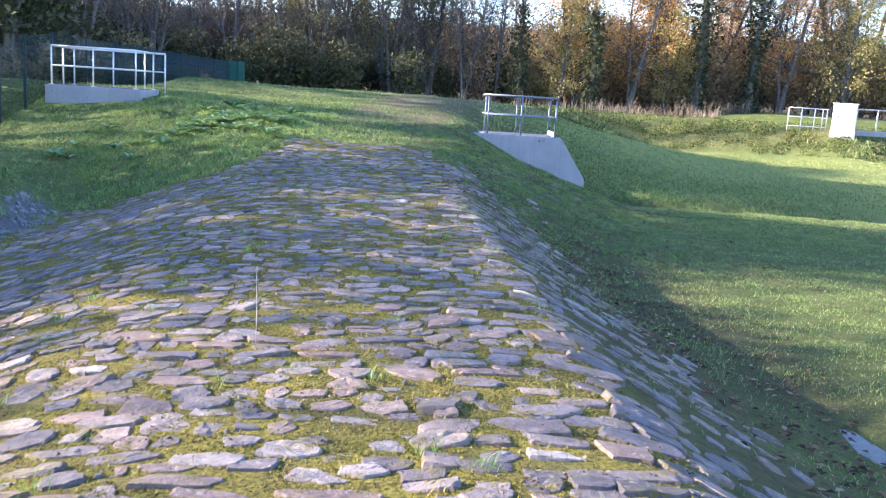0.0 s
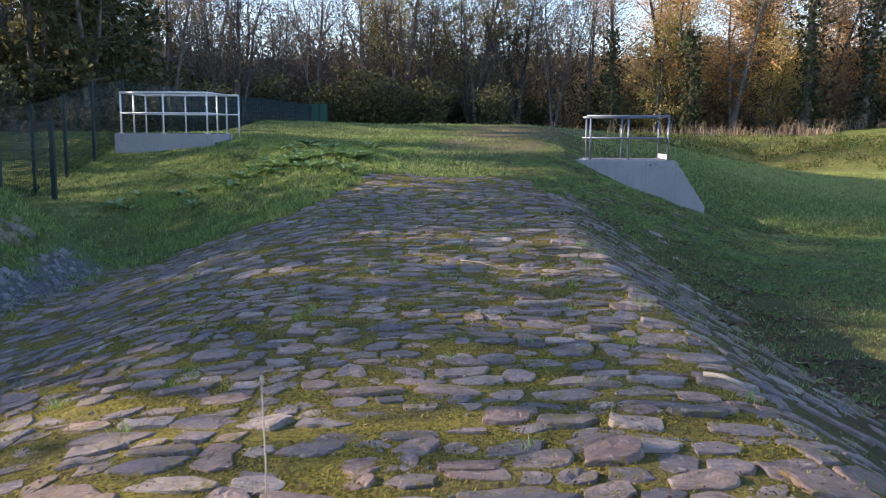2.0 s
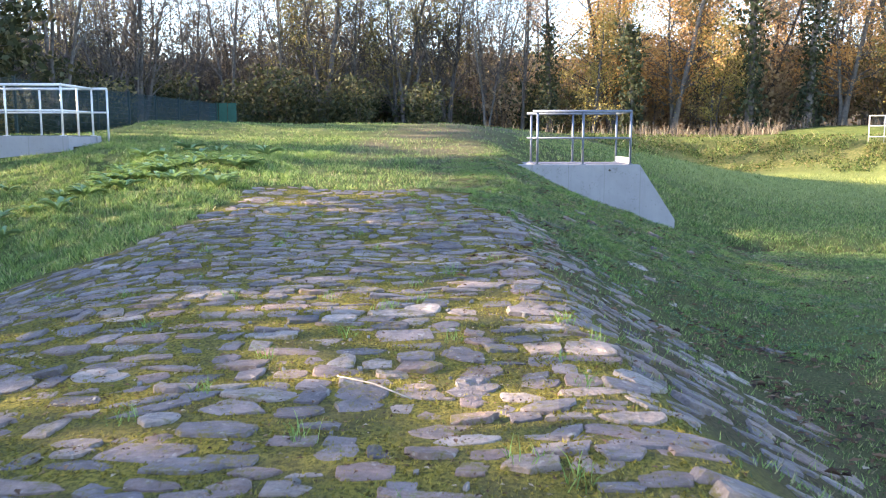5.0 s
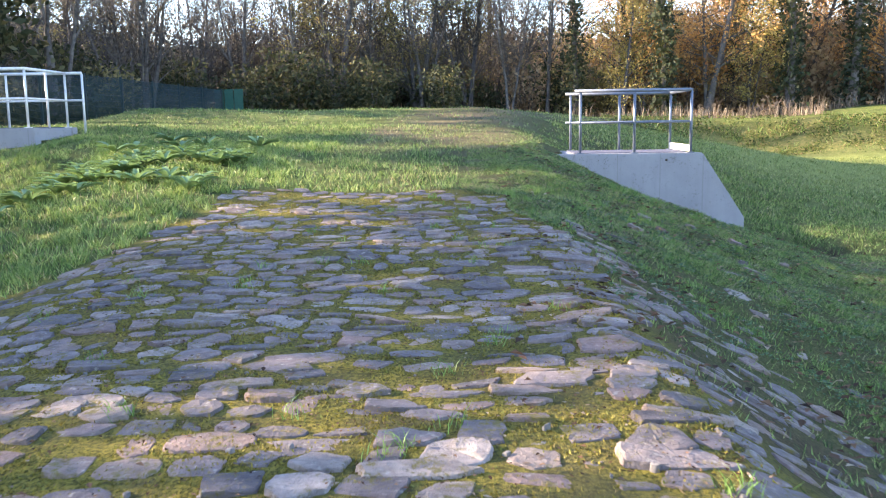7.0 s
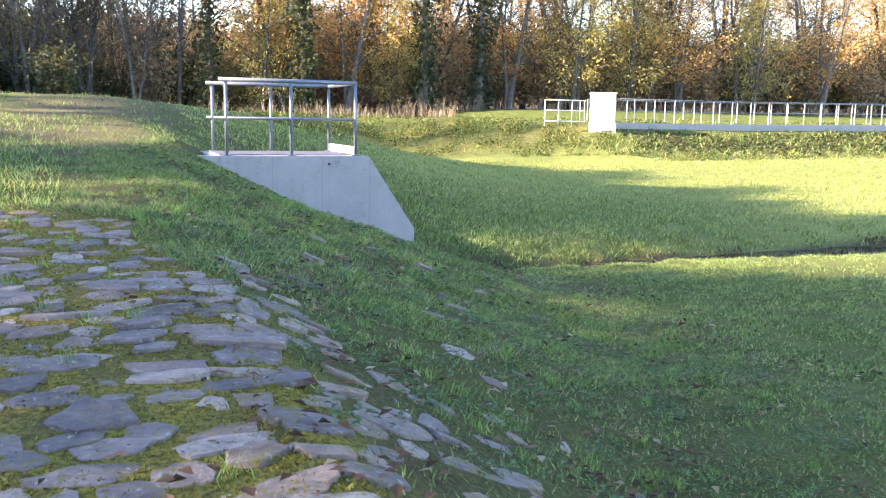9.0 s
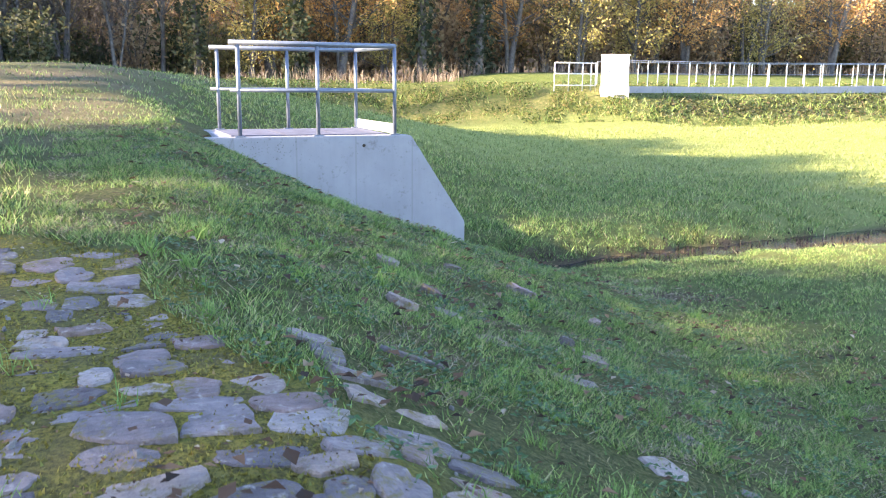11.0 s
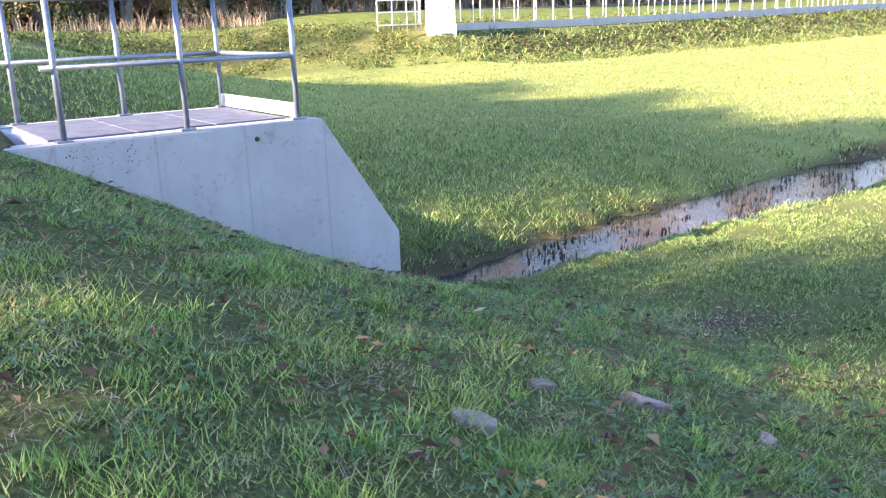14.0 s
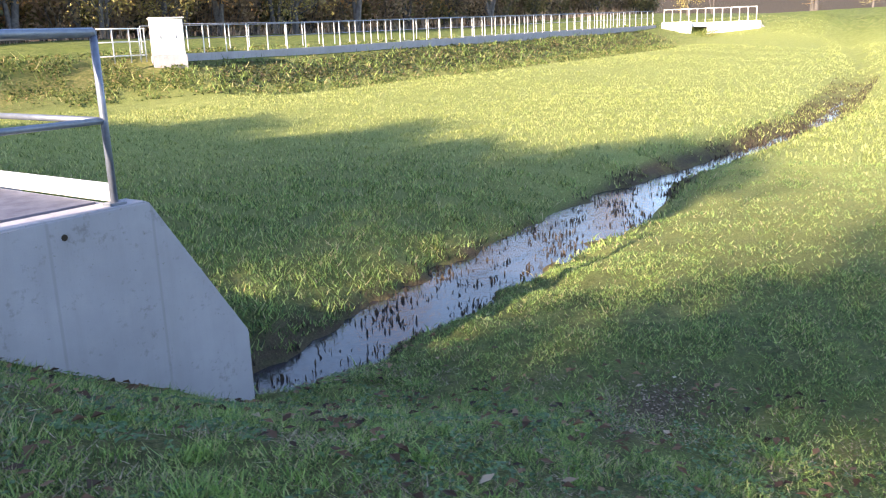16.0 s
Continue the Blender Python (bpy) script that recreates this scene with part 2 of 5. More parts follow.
CHANNEL = ((-4.2, -6), (-4.8, 3), (-5.7, 9), (-6.6, 12), (-6.7, 14), (-7.2, 16), (-9, 18.5), (-12, 20.8), (-18, 21.5))
DITCH = ((4.0, 25.95), (6.0, 25.75), (7.6, 26.0), (10.2, 26.2), (13.4, 26.3), (15.2, 26.6), (18, 26.75), (22, 26.35), (29, 26.2), (52, 29), (90, 38))


def line_distance(x, y, pts):
    best = np.full(x.shape, 1e9)
    for (ax, ay), (bx, by) in zip(pts, pts[1:]):
        ex, ey = bx - ax, by - ay
        t = np.clip(((x - ax) * ex + (y - ay) * ey) / (ex * ex + ey * ey), 0, 1)
        best = np.minimum(best, np.hypot(x - ax - t * ex, y - ay - t * ey))
    return best


def inside(x, y, pts):
    r = np.zeros(x.shape, bool)
    for (ax, ay), (bx, by) in zip(pts, pts[1:] + pts[:1]):
        if ay != by:
            r ^= ((ay > y) != (by > y)) & (x < (bx - ax) * (y - ay) / (by - ay) + ax)
    return r


def soft_max(a, b, k):
    return 0.5 * (a + b + np.sqrt((a - b) ** 2 + k * k))


def step(a, b, v):
    t = np.clip((v - a) / (b - a), 0, 1)
    return t * t * (3 - 2 * t)


def waves(x, y, size, seed):
    """Cheap smooth bumps between -1 and 1."""
    r = np.random.RandomState(seed)
    z = np.zeros(np.shape(x))
    for _ in range(7):
        a, s, p = r.uniform(0, 6.28), r.uniform(0.6, 1.8) / size * 6.28, r.uniform(0, 6.28)
        z = z + np.sin((x * np.cos(a) + y * np.sin(a)) * s + p)
    return z / 4.0


def basin_depth(x, y):
    d = line_distance(x, y, BASIN)
    return np.where(inside(x, y, BASIN), d, -d)


def height(x, y):
    x, y = np.asarray(x, float), np.asarray(y, float)
    top = np.interp(y, [p[0] for p in CREST], [p[1] for p in CREST])
    top = top + 0.34 * np.exp(-((x + 5.8) ** 2 + (y - 21.3) ** 2) / 6.0)
    top = top + 0.28 * np.exp(-((x + 8.2) ** 2 + (y - 24.2) ** 2) / 1.4)
    top = top + 0.10 * step(-5, -9, x) * step(21, 25, y)
    top = top + 1.1 * step(55, 95, x)
    d = basin_depth(x, y)
    slope = np.interp(y, (0, 14, 17, 20.5, 22.3, 24.4, 27, 33, 40, 50), (0.5, 0.56, 0.43, 0.345, 0.355, 0.55, 0.44, 0.30, 0.22, 0.42))
    flank = top - slope * soft_max(d, 0 * d, np.interp(y, (15, 19), (0.12, 0.25))) + 0.02
    ditch = line_distance(x, y, DITCH)
    floor = -0.95 - 0.07 * step(16, 4, y) + 0.42 * step(33, 48, y) + 0.85 * step(28, 85, x) - 0.62 * np.exp(-(ditch / np.interp(x, (4, 6, 8, 10.5, 13.3, 15.3, 20), (0.7, 0.85, 1.12, 1.2, 1.5, 1.15, 0.85))) ** 2) - 0.12 * np.exp(-(ditch / 4.0) ** 2) + 0.17 * np.exp(-((x - 16.6) / 0.7) ** 2 - ditch ** 2) + 0.07 * step(16, 18, x) * np.exp(-ditch ** 2) + 0.08 * step(20, 25, x) * np.exp(-ditch ** 2) - 0.13 * np.exp(-((x - 3.75) / 0.45) ** 2 - ((y - 7.2) / 1.5) ** 2)
    flank = flank - 0.7 * np.exp(-(ditch / 1.2) ** 2) * step(3.0, 4.6, x)
    floor = floor + (0.06 * waves(x, y, 1.6, 6) + 0.05 * waves(x, y, 0.5, 7)) * np.exp(-(ditch / 2.0) ** 2)
    z = soft_max(flank, floor, 0.22 + 0.5 * step(27, 32, y) * step(47, 42, y))
    c = line_distance(x, y, CHANNEL)
    side = np.interp(y, (14, 16.5, 18.5, 21, 24), (-0.62, -0.45, -0.2, -0.05, -0.05)) + np.interp(y, (17, 20), (0.34, 0.27)) * soft_max(c - 0.7, 0 * c, 0.5) - 0.1
    bank = 0.95 * step(-6.9, -8.9, x) * step(18.5, 13, y) + 0.35 * step(-8, -14, x)
    left = np.where(x < -6.5, np.minimum(z, bank + 0.15 + 0.0 * z) * step(25, 20, y) + z * (1 - step(25, 20, y)), z)
    z = np.where(x < 0, -soft_max(-left, -side, 0.25), z)
    hump = -0.72 + 0.58 * np.clip(-6.45 - x, 0, 2.1) - 1.3 * step(14.3, 17.6, y + 0.3 * waves(x, y, 2.0, 4))
    z = np.where(x < -6, soft_max(z, hump, 0.08), z)
    z = z + 0.75 * step(52.5, 61, y) * step(14, 24, x)
    wall_foot = 0.86 + 0.5 * np.clip((x - 30) / 44, 0, None) - 0.31 * (50.0 - y)
    z = np.where((x > 23.1) & (x < 74) & (y < 50.1) & (y > 44), np.minimum(z, wall_foot), z)
    z = z - 0.75 * step(-9.9, -11.3, x) * step(28.5, 31, y) * step(50, 46, y)
    z = z + 11.0 * step(86, 128, y) + 7.0 * step(-46, -80, x)
    near = np.exp(-(np.hypot(x - 0, y - 12) / 40) ** 2)
    return z + near * (0.025 * waves(x, y, 3.0, 1) + 0.012 * waves(x, y, 0.9, 2)) + (1 - near) * 0.05 * waves(x, y, 9.0, 3)


def spaced(lo, hi, fine, far, grow=1.13):
    a = list(np.arange(lo, hi + fine, fine))
    s = fine
    while a[-1] < far:
        s *= grow
        a.append(a[-1] + s)
    s, b = fine, []
    p = lo
    while p > -far:
        s *= grow
        p -= s
        b.append(p)
    return np.array(b[::-1] + a)


PAVE_END = 19.6


def pave_left(y):
    return np.interp(y, (0, 6, 9, 12, 14.2, 14.9, 15.6, 16.6, 18, 20, 21), (-4.1, -4.8, -5.3, -6.2, -6.4, -5.4, -4.3, -3.8, -3.65, -3.55, -3.5))


def make_ground():
    xs, ys = spaced(-9, 9, 0.12, 1500), spaced(-1, 28, 0.13, 1500)
    gx, gy = np.meshgrid(xs, ys)
    gz = height(gx, gy)
    nx, ny = len(xs), len(ys)
    v = np.stack([gx.ravel(), gy.ravel(), gz.ravel()], 1)
    i = (np.arange(ny - 1)[:, None] * nx + np.arange(nx - 1)[None, :]).ravel()
    f = np.stack([i, i + 1, i + nx + 1, i + nx], 1)
    me = bpy.data.meshes.new("ground")
    me.from_pydata(v.tolist(), [], f.tolist())
    me.materials.append(GROUND)
    me.shade_smooth()
    x, y = v[:, 0], v[:, 1]
    d = basin_depth(x, y)
    ragged = 0.25 * waves(x, y, 1.6, 8)
    pave = step(-0.25, 0.15, x - pave_left(y) + ragged) * step(PAVE_END + 0.3, PAVE_END - 0.5, y + ragged) * step(0.4, 0.0, d + 0.4 * ragged + 0.5 * step(16.5, 19, y))
    flank = step(0.0, 0.3, d) * step(2.2, 1.2, d + ragged) * step(18.5, 15, y + 3 * d + ragged)
    ditch = line_distance(x, y, DITCH)
    chan = line_distance(x, y, CHANNEL)
    patch = np.exp(-(((x - 5.25) / 0.8) ** 2 + ((y - 22.05) / 0.4) ** 2)) * 0.9
    way = line_distance(x, y, ((-1.6, 22.5), (-1.6, 27), (-0.6, 33), (1.6, 39), (5, 47), (7, 56)))
    bank = step(-0.6, 0.4, d + 0.5 * waves(x, y, 3, 9)) * step(6.5, 4.5, d) * step(45, 47.5, y + 0.25 * (x - 30) * (x < 30)) * step(80, 60, x)
    masks = {
        "rough": np.clip(bank, 0, 1),
        # paler ground painted over the sunny part of the basin
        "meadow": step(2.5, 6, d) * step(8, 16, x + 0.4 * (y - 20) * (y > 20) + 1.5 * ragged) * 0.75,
        # where the shade between blades is painted in; weaker on the mound
        "shaded_sward": np.clip((1 - pave) * (0.22 + 0.58 * step(-3, -1, x)) * step(-11, -8, x) * (1 - 0.45 * step(2.8, 4.5, d)) * (1 - 0.12 * step(26, 28, y)) * step(19, 12, x + ragged * 4) * step(6, 9, y) * step(39, 31, y + ragged * 5), 0, 1),
        "moss": np.clip(pave, 0, 1),
        "bare": np.clip(step(61, 64, y) + step(-16, -20, x) + 0.8 * step(0.95, 0.6, ditch + 0.6 * ragged) * step(60, 20, x) + patch + 0.6 * flank + 0.35 * step(1.5, 0.3, np.abs(d - 2.6)) * step(17, 9, y), 0, 1),
        "track": np.clip(step(2.3, 0.9, way + ragged) * (0.6 + 0.4 * waves(x, y, 2.2, 5)) * step(22, 26, y), 0, 1),
        "gravel": step(0.42, 0.2, chan + 0.4 * ragged) * step(14.8, 13.8, y),
    }
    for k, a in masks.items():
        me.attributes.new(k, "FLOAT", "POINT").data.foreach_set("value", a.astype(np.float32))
    me.update()
    return tagged(new("ground", me), "mown grass bank and basin with mossy soil", "ground", kind="structure")


ground = make_ground()


# ---- right-hand outlet ----
def platform(name, label, at, turn, width, depth, wall, posts, rail_mat, toe=True):
    """A culvert head: side walls with a sloped end, a deck plate and a two-bar railing. Local x runs along the wall, y away from the walk."""
    th = new(name)
    tagged(th, label, "culvert")
    th.matrix_world = pose(*at, 0, 0, turn)
    for y0 in (0.0, depth - 0.25):
        part("side_wall", prism(bmesh.new(), wall, y0, y0 + 0.25, 0.012), CONCRETE, th)
    part("slab", box(bmesh.new(), (-0.1, 0.253, -0.24), (width, depth - 0.253, -0.012), 0.01), CONCRETE, th)
    n = 3
    w = (width - 0.1) / n
    for i in range(n):
        part("deck_plate", box(bmesh.new(), (0.02 + i * w, 0.257, -0.008), (0.02 + (i + 1) * w - 0.015, depth - 0.257, 0.012), 0.004), DECK, th)
    h = 1.1
    rail = part("railing", tube(bmesh.new(), [(0, 0.1, h), (width - 0.06, 0.1, h)], 0.03), rail_mat, th)
    part("top_rail", tube(bmesh.new(), [(0, depth - 0.1, h), (width - 0.06, depth - 0.1, h)], 0.03), rail_mat, rail)
    part("top_rail", tube(bmesh.new(), [(width - 0.06, 0.1, h), (width - 0.06, depth - 0.1, h)], 0.03), rail_mat, rail)
    for y in (0.1, depth - 0.1):
        part("mid_rail", tube(bmesh.new(), [(0, y, 0.55), (width - 0.06, y, 0.55)], 0.022), rail_mat, rail)
    part("mid_rail", tube(bmesh.new(), [(width - 0.06, 0.1, 0.55), (width - 0.06, depth - 0.1, 0.55)], 0.022), rail_mat, rail)
    for y in (0.1, depth - 0.1):
        for x in posts:
            p = part("post", tube(bmesh.new(), [(x, y, 0.0), (x, y, h - 0.02)], 0.025), rail_mat, rail)
            bm = box(bmesh.new(), (x - 0.06, y - 0.05, 0.0), (x + 0.06, y + 0.05, 0.016), 0.004)
            part("foot_plate", bm, rail_mat, rail)
    if toe:
        part("kick_board", box(bmesh.new(), (width - 0.075, 0.13, 0.02), (width - 0.045, depth - 0.13, 0.14), 0.004), WHITE_STEEL, th, "white kick board")
    return th


OUT_AT = (0.95, 24.78, 0.72)
outlet = platform("culvert_outlet", "grey concrete culvert outlet with galvanised railing in grass bank", OUT_AT, 0.5, 2.1, 1.9,
                  ((-0.45, -0.24), (-0.45, 0.0), (2.23, 0.0), (2.99, -1.15), (2.99, -2.4), (-0.45, -2.4)), (0.1, 1.05, 2.04), STEEL)
part("head_wall", box(bmesh.new(), (0.6, 0.253, -2.4), (0.85, 1.647, -0.243)), CONCRETE, outlet)

# ---- left-hand inlet ----
IN_D, IN_W = 1.85, 2.5
inlet = platform("culvert_inlet", "grey concrete culvert inlet with pale railing on grass mound", (-9.25, 27.05, 1.32), 182.0, IN_W, IN_D,
                 ((-0.12, -0.24), (-0.12, 0.0), (2.6, 0.0), (2.6, -1.6), (-0.12, -1.6)), (0.03, 1.25, 2.44), WHITE_STEEL, False)
part("end_wall", box(bmesh.new(), (2.35, 0.253, -1.6), (2.6, IN_D - 0.253, -0.243)), CONCRETE, inlet)
in_rail = next(c for c in inlet.children if c.name.startswith("railing"))
for h, r, nm in ((1.1, 0.03, "top_rail"), (0.55, 0.022, "mid_rail")):
    part(nm, tube(bmesh.new(), [(0.03, 0.1, h), (0.03, IN_D - 0.1, h)], r), WHITE_STEEL, in_rail)
    part(nm, tube(bmesh.new(), [(-0.33, 0.1, h), (0.03, 0.1, h)], r), WHITE_STEEL, in_rail)
for x, y in ((0.03, IN_D / 2), (2.44, IN_D / 2), (-0.33, 0.1)):
    part("post", tube(bmesh.new(), [(x, y, -0.25 if x < 0 else 0.0), (x, y, 1.08)], 0.025), WHITE_STEEL, in_rail)


# ---- trees ----
def limb_rings(v, f, pts, radii, sides):
    base = len(v)
    n = len(pts)
    for i, p in enumerate(pts):
        d = pts[min(i + 1, n - 1)] - pts[max(i - 1, 0)]
        d = d / (np.linalg.norm(d) + 1e-9)
        u = np.cross(d, (0.31, 0.9, 0.2))
        u /= np.linalg.norm(u) + 1e-9
        w = np.cross(d, u)
        for k in range(sides):
            a = 2 * math.pi * k / sides
            v.append(tuple(p + (u * math.cos(a) + w * math.sin(a)) * radii[i]))
    for i in range(n - 1):
        for k in range(sides):
            a, b = base + i * sides + k, base + i * sides + (k + 1) % sides
            f.append((a, b, b + sides, a + sides))


def leaves_at(lv, lf, p, n, spread, size, rng, droop=0.0):
    for _ in range(n):
        q = p + rng.normal(0, spread, 3)
        q[2] -= droop * rng.rand()
        a, b = rng.normal(0, 1, 3), rng.normal(0, 1, 3)
        a /= np.linalg.norm(a)
        b -= a * b.dot(a)
        b /= np.linalg.norm(b)
        s = size * rng.uniform(0.5, 1.3)
        i = len(lv)
        lv += [tuple(q - a * s), tuple(q + b * s * 0.55), tuple(q + a * s), tuple(q - b * s * 0.55)]
        lf.append((i, i + 1, i + 2, i + 3))


def make_tree(label, seed, tall, girth, stems, leafy, leaf, bark, crown_from=0.3, upright=0.7, ivy=0.0, size=0.105, dense=1.0, twigs=3):
    rng = np.random.RandomState(seed)
    tv, tf, lv, lf, iv, jf = [], [], [], [], [], []
    tips = []
    for s in range(stems):
        lean = rng.normal(0, 0.05 if stems == 1 else 0.13, 2)
        h = tall * (1 if s == 0 else rng.uniform(0.7, 0.98))
        pts, rad = [], []
        n = 9
        off = rng.normal(0, 0.12 * (stems > 1), 2)
        for i in range(n):
            t = i / (n - 1)
            wob = rng.normal(0, 0.10, 2) * t
            pts.append(np.array((off[0] + lean[0] * h * t + wob[0], off[1] + lean[1] * h * t + wob[1], h * t - 0.3 * (i == 0))))
            rad.append(girth * (1 - 0.55 * s / max(stems, 1)) * ((1 - t) ** 0.8 * 0.9 + 0.06) * (1.35 if i == 0 else 1))
        limb_rings(tv, tf, pts, rad, 7)
        branches = int(h * 2.1)
        for b in range(branches):
            t = rng.uniform(crown_from, 0.97)
            k = t * (n - 1)
            i = min(int(k), n - 2)
            p = pts[i] + (pts[i + 1] - pts[i]) * (k - i)
            ang = rng.uniform(0, 6.28)
            ln = h * rng.uniform(0.12, 0.30) * (1.15 - 0.7 * t)
            up = upright * rng.uniform(0.6, 1.3)
            d = np.array((math.cos(ang), math.sin(ang), up))
            d /= np.linalg.norm(d)
            m = 5
            bp = [p]
            for j in range(1, m):
                bp.append(bp[-1] + (d + rng.normal(0, 0.16, 3)) * ln / (m - 1))
            r0 = max(0.018, girth * 0.34 * (1 - t) + 0.012)
            limb_rings(tv, tf, bp, [r0 * (1 - 0.75 * j / (m - 1)) for j in range(m)], 4)
            for tw in range(twigs):
                j = rng.randint(1, m)
                d2 = d + rng.normal(0, 0.55, 3) + np.array((0, 0, 0.15))
                d2 /= np.linalg.norm(d2)
                l2 = ln * rng.uniform(0.3, 0.6)
                e = [bp[j], bp[j] + d2 * l2 * 0.5 + rng.normal(0, 0.05, 3), bp[j] + d2 * l2]
                limb_rings(tv, tf, [e[0], e[2]], [r0 * 0.35, 0.007], 3)
                if rng.rand() < leafy:
                    leaves_at(lv, lf, e[2], int(rng.randint(8, 18) * dense), 0.34, size, rng, 0.2)
                    leaves_at(lv, lf, e[1], int(rng.randint(5, 13) * dense), 0.34, size, rng, 0.2)
        if ivy and s == 0:
            for _ in range(1500):
                t = rng.rand() ** 1.15 * ivy
                k = t * (n - 1)
                i = min(int(k), n - 2)
                p = pts[i] + (pts[i + 1] - pts[i]) * (k - i)
                w = 0.30 + 0.26 * math.sin(9 * t + seed) ** 2
                leaves_at(iv, jf, p + rng.normal(0, 1, 3) * np.array((w, w, 0.1)), 1, 0.05, 0.17, rng)
    tree = new("tree")
    tagged(tree, label, "tree")
    part("trunk", mesh_data("trunk", tv, tf, bark, True), None, tree)
    if lf:
        part("crown", mesh_data("crown", lv, lf, leaf), None, tree)
    if jf:
        part("ivy", mesh_data("ivy", iv, jf, LEAF_DARK), None, tree, "dark green ivy round the trunk")
    return tree


def make_bush(label, seed, wide, tall, leaf, n=900, name="bush", size=0.15):
    rng = np.random.RandomState(seed)
    tv, tf, lv, lf = [], [], [], []
    for s in range(11):
        a = rng.uniform(0, 6.28)
        d = np.array((math.cos(a) * rng.uniform(0.1, 0.5) * wide, math.sin(a) * rng.uniform(0.1, 0.5) * wide, tall * rng.uniform(0.6, 1.0)))
        pts = [np.zeros(3) - (0, 0, 0.2), d * 0.35 + rng.normal(0, 0.1, 3), d * 0.7 + rng.normal(0, 0.15, 3), d]
        limb_rings(tv, tf, pts, (0.04, 0.03, 0.02, 0.008), 4)
        for _ in range(n // 11):
            t = rng.uniform(0.15, 1.05)
            leaves_at(lv, lf, d * t + rng.normal(0, 0.28, 3) * np.array((wide / 2, wide / 2, 0.8)), 1, 0.05, size, rng)
    b = new(name)
    tagged(b, label, "bush")
    tagged(part("woody_base", mesh_data("woody_base", tv, tf, BARK, True), None, b), kind="stuff")
    part("foliage", mesh_data("foliage", lv, lf, leaf), None, b)
    return b
KINDS = {
    "bare": make_tree("tall slender bare tree with few brown leaves", 11, 12.5, 0.16, 1, 0.22, LEAF_DULL, BARK, 0.3, 1.5, size=0.075, twigs=7),
    "bare2": make_tree("tall bare alder with dark twigs and cones", 12, 12.0, 0.14, 2, 0.26, LEAF_DULL, BARK, 0.25, 1.3, size=0.075, twigs=7),
    "multi": make_tree("many-stemmed tree with thin brown foliage", 13, 11.5, 0.15, 5, 0.22, LEAF_DULL, BARK, 0.2, 1.4, size=0.075, twigs=6),
    "orange": make_tree("broad autumn tree with orange leaves", 14, 14.0, 0.22, 2, 0.95, LEAF_ORANGE, BARK, 0.12, 0.5, 0.0, 0.085, 2.0, 4),
    "yellow": make_tree("slim autumn tree with yellow leaves", 15, 10.5, 0.15, 2, 0.95, LEAF_YELLOW, BARK, 0.06, 0.7, 0.0, 0.085, 2.0, 4),
    "olive": make_tree("wide tree with olive brown autumn leaves", 16, 14.5, 0.25, 3, 0.85, LEAF_OLIVE, BARK, 0.10, 0.6, 0.0, 0.085, 1.6, 4),
    "russet": make_tree("broad tree with russet brown autumn leaves", 19, 15.0, 0.24, 2, 0.9, LEAF_BROWN, BARK, 0.12, 0.5, 0.0, 0.08, 1.6, 4),
    "ivy": make_tree("tall tree with ivy-covered trunk", 17, 15.5, 0.26, 1, 0.5, LEAF_BROWN, BARK, 0.4, 0.8, 0.6, 0.085, 1.3, 5),
    "ivy_stump": make_tree("short broken tree wrapped in dark ivy", 20, 7.5, 0.2, 1, 0.0, LEAF_OLIVE, BARK, 0.8, 0.8, 0.95),
    "high": make_tree("tall tree with a high dense dark crown, added to cast shade", 21, 13.5, 0.2, 1, 1.0, LEAF_SHADE, BARK, 0.73, 0.5, 0.0, 0.17, 1.2),
    "dark": make_tree("spreading olive-green tree behind the fence, darkened for shade", 22, 11.5, 0.24, 3, 1.0, LEAF_SHADE, BARK, 0.15, 0.35, 0.0, 0.2),
    "birch": make_tree("pale slender tree with sparse yellow leaves", 18, 12.0, 0.12, 1, 0.4, LEAF_YELLOW, PALE_BARK, 0.35, 1.2),
    "bush": make_bush("dark green undergrowth bush at the wood's edge", 31, 3.2, 2.6, LEAF_DARK),
    "bush2": make_bush("olive brown undergrowth bush under the trees", 32, 3.4, 3.4, LEAF_OLIVE),
    "bush3": make_bush("brown autumn undergrowth bush under the trees", 33, 3.6, 4.2, LEAF_BROWN),
    "thicket": make_bush("tall brown thicket for wood filling and added shade", 34, 5.5, 7.5, LEAF_BROWN, 2400, "thicket", 0.15),
    "thicket3": make_bush("grey-brown thicket deep in the wood, leaves dulled for shade", 36, 5.5, 6.5, LEAF_DULL, 2800, "thicket", 0.13),
    "thicket4": make_bush("thicket before the bare wood, leaves darkened for shade", 37, 5.0, 5.5, LEAF_SHADE, 1500, "thicket", 0.18),
    "thicket2": make_bush("tall olive thicket for wood filling and added shade", 35, 5.5, 6.5, LEAF_OLIVE, 2400, "thicket", 0.15),
}
rng = random.Random(5)


def ground_at(x, y):
    return float(height(np.array([x]), np.array([y]))[0])


def put(kind, x, y, k=None):
    k = k or rng.uniform(0.85, 1.12)
    m = pose(x, y, ground_at(x, y), rng.uniform(-2, 2), rng.uniform(-2, 2), rng.uniform(0, 360)) @ Matrix.Diagonal((k, k, k * rng.uniform(0.94, 1.06), 1))
    c = copy_thing(KINDS[kind], m)
    c.matrix_basis = m
    return c


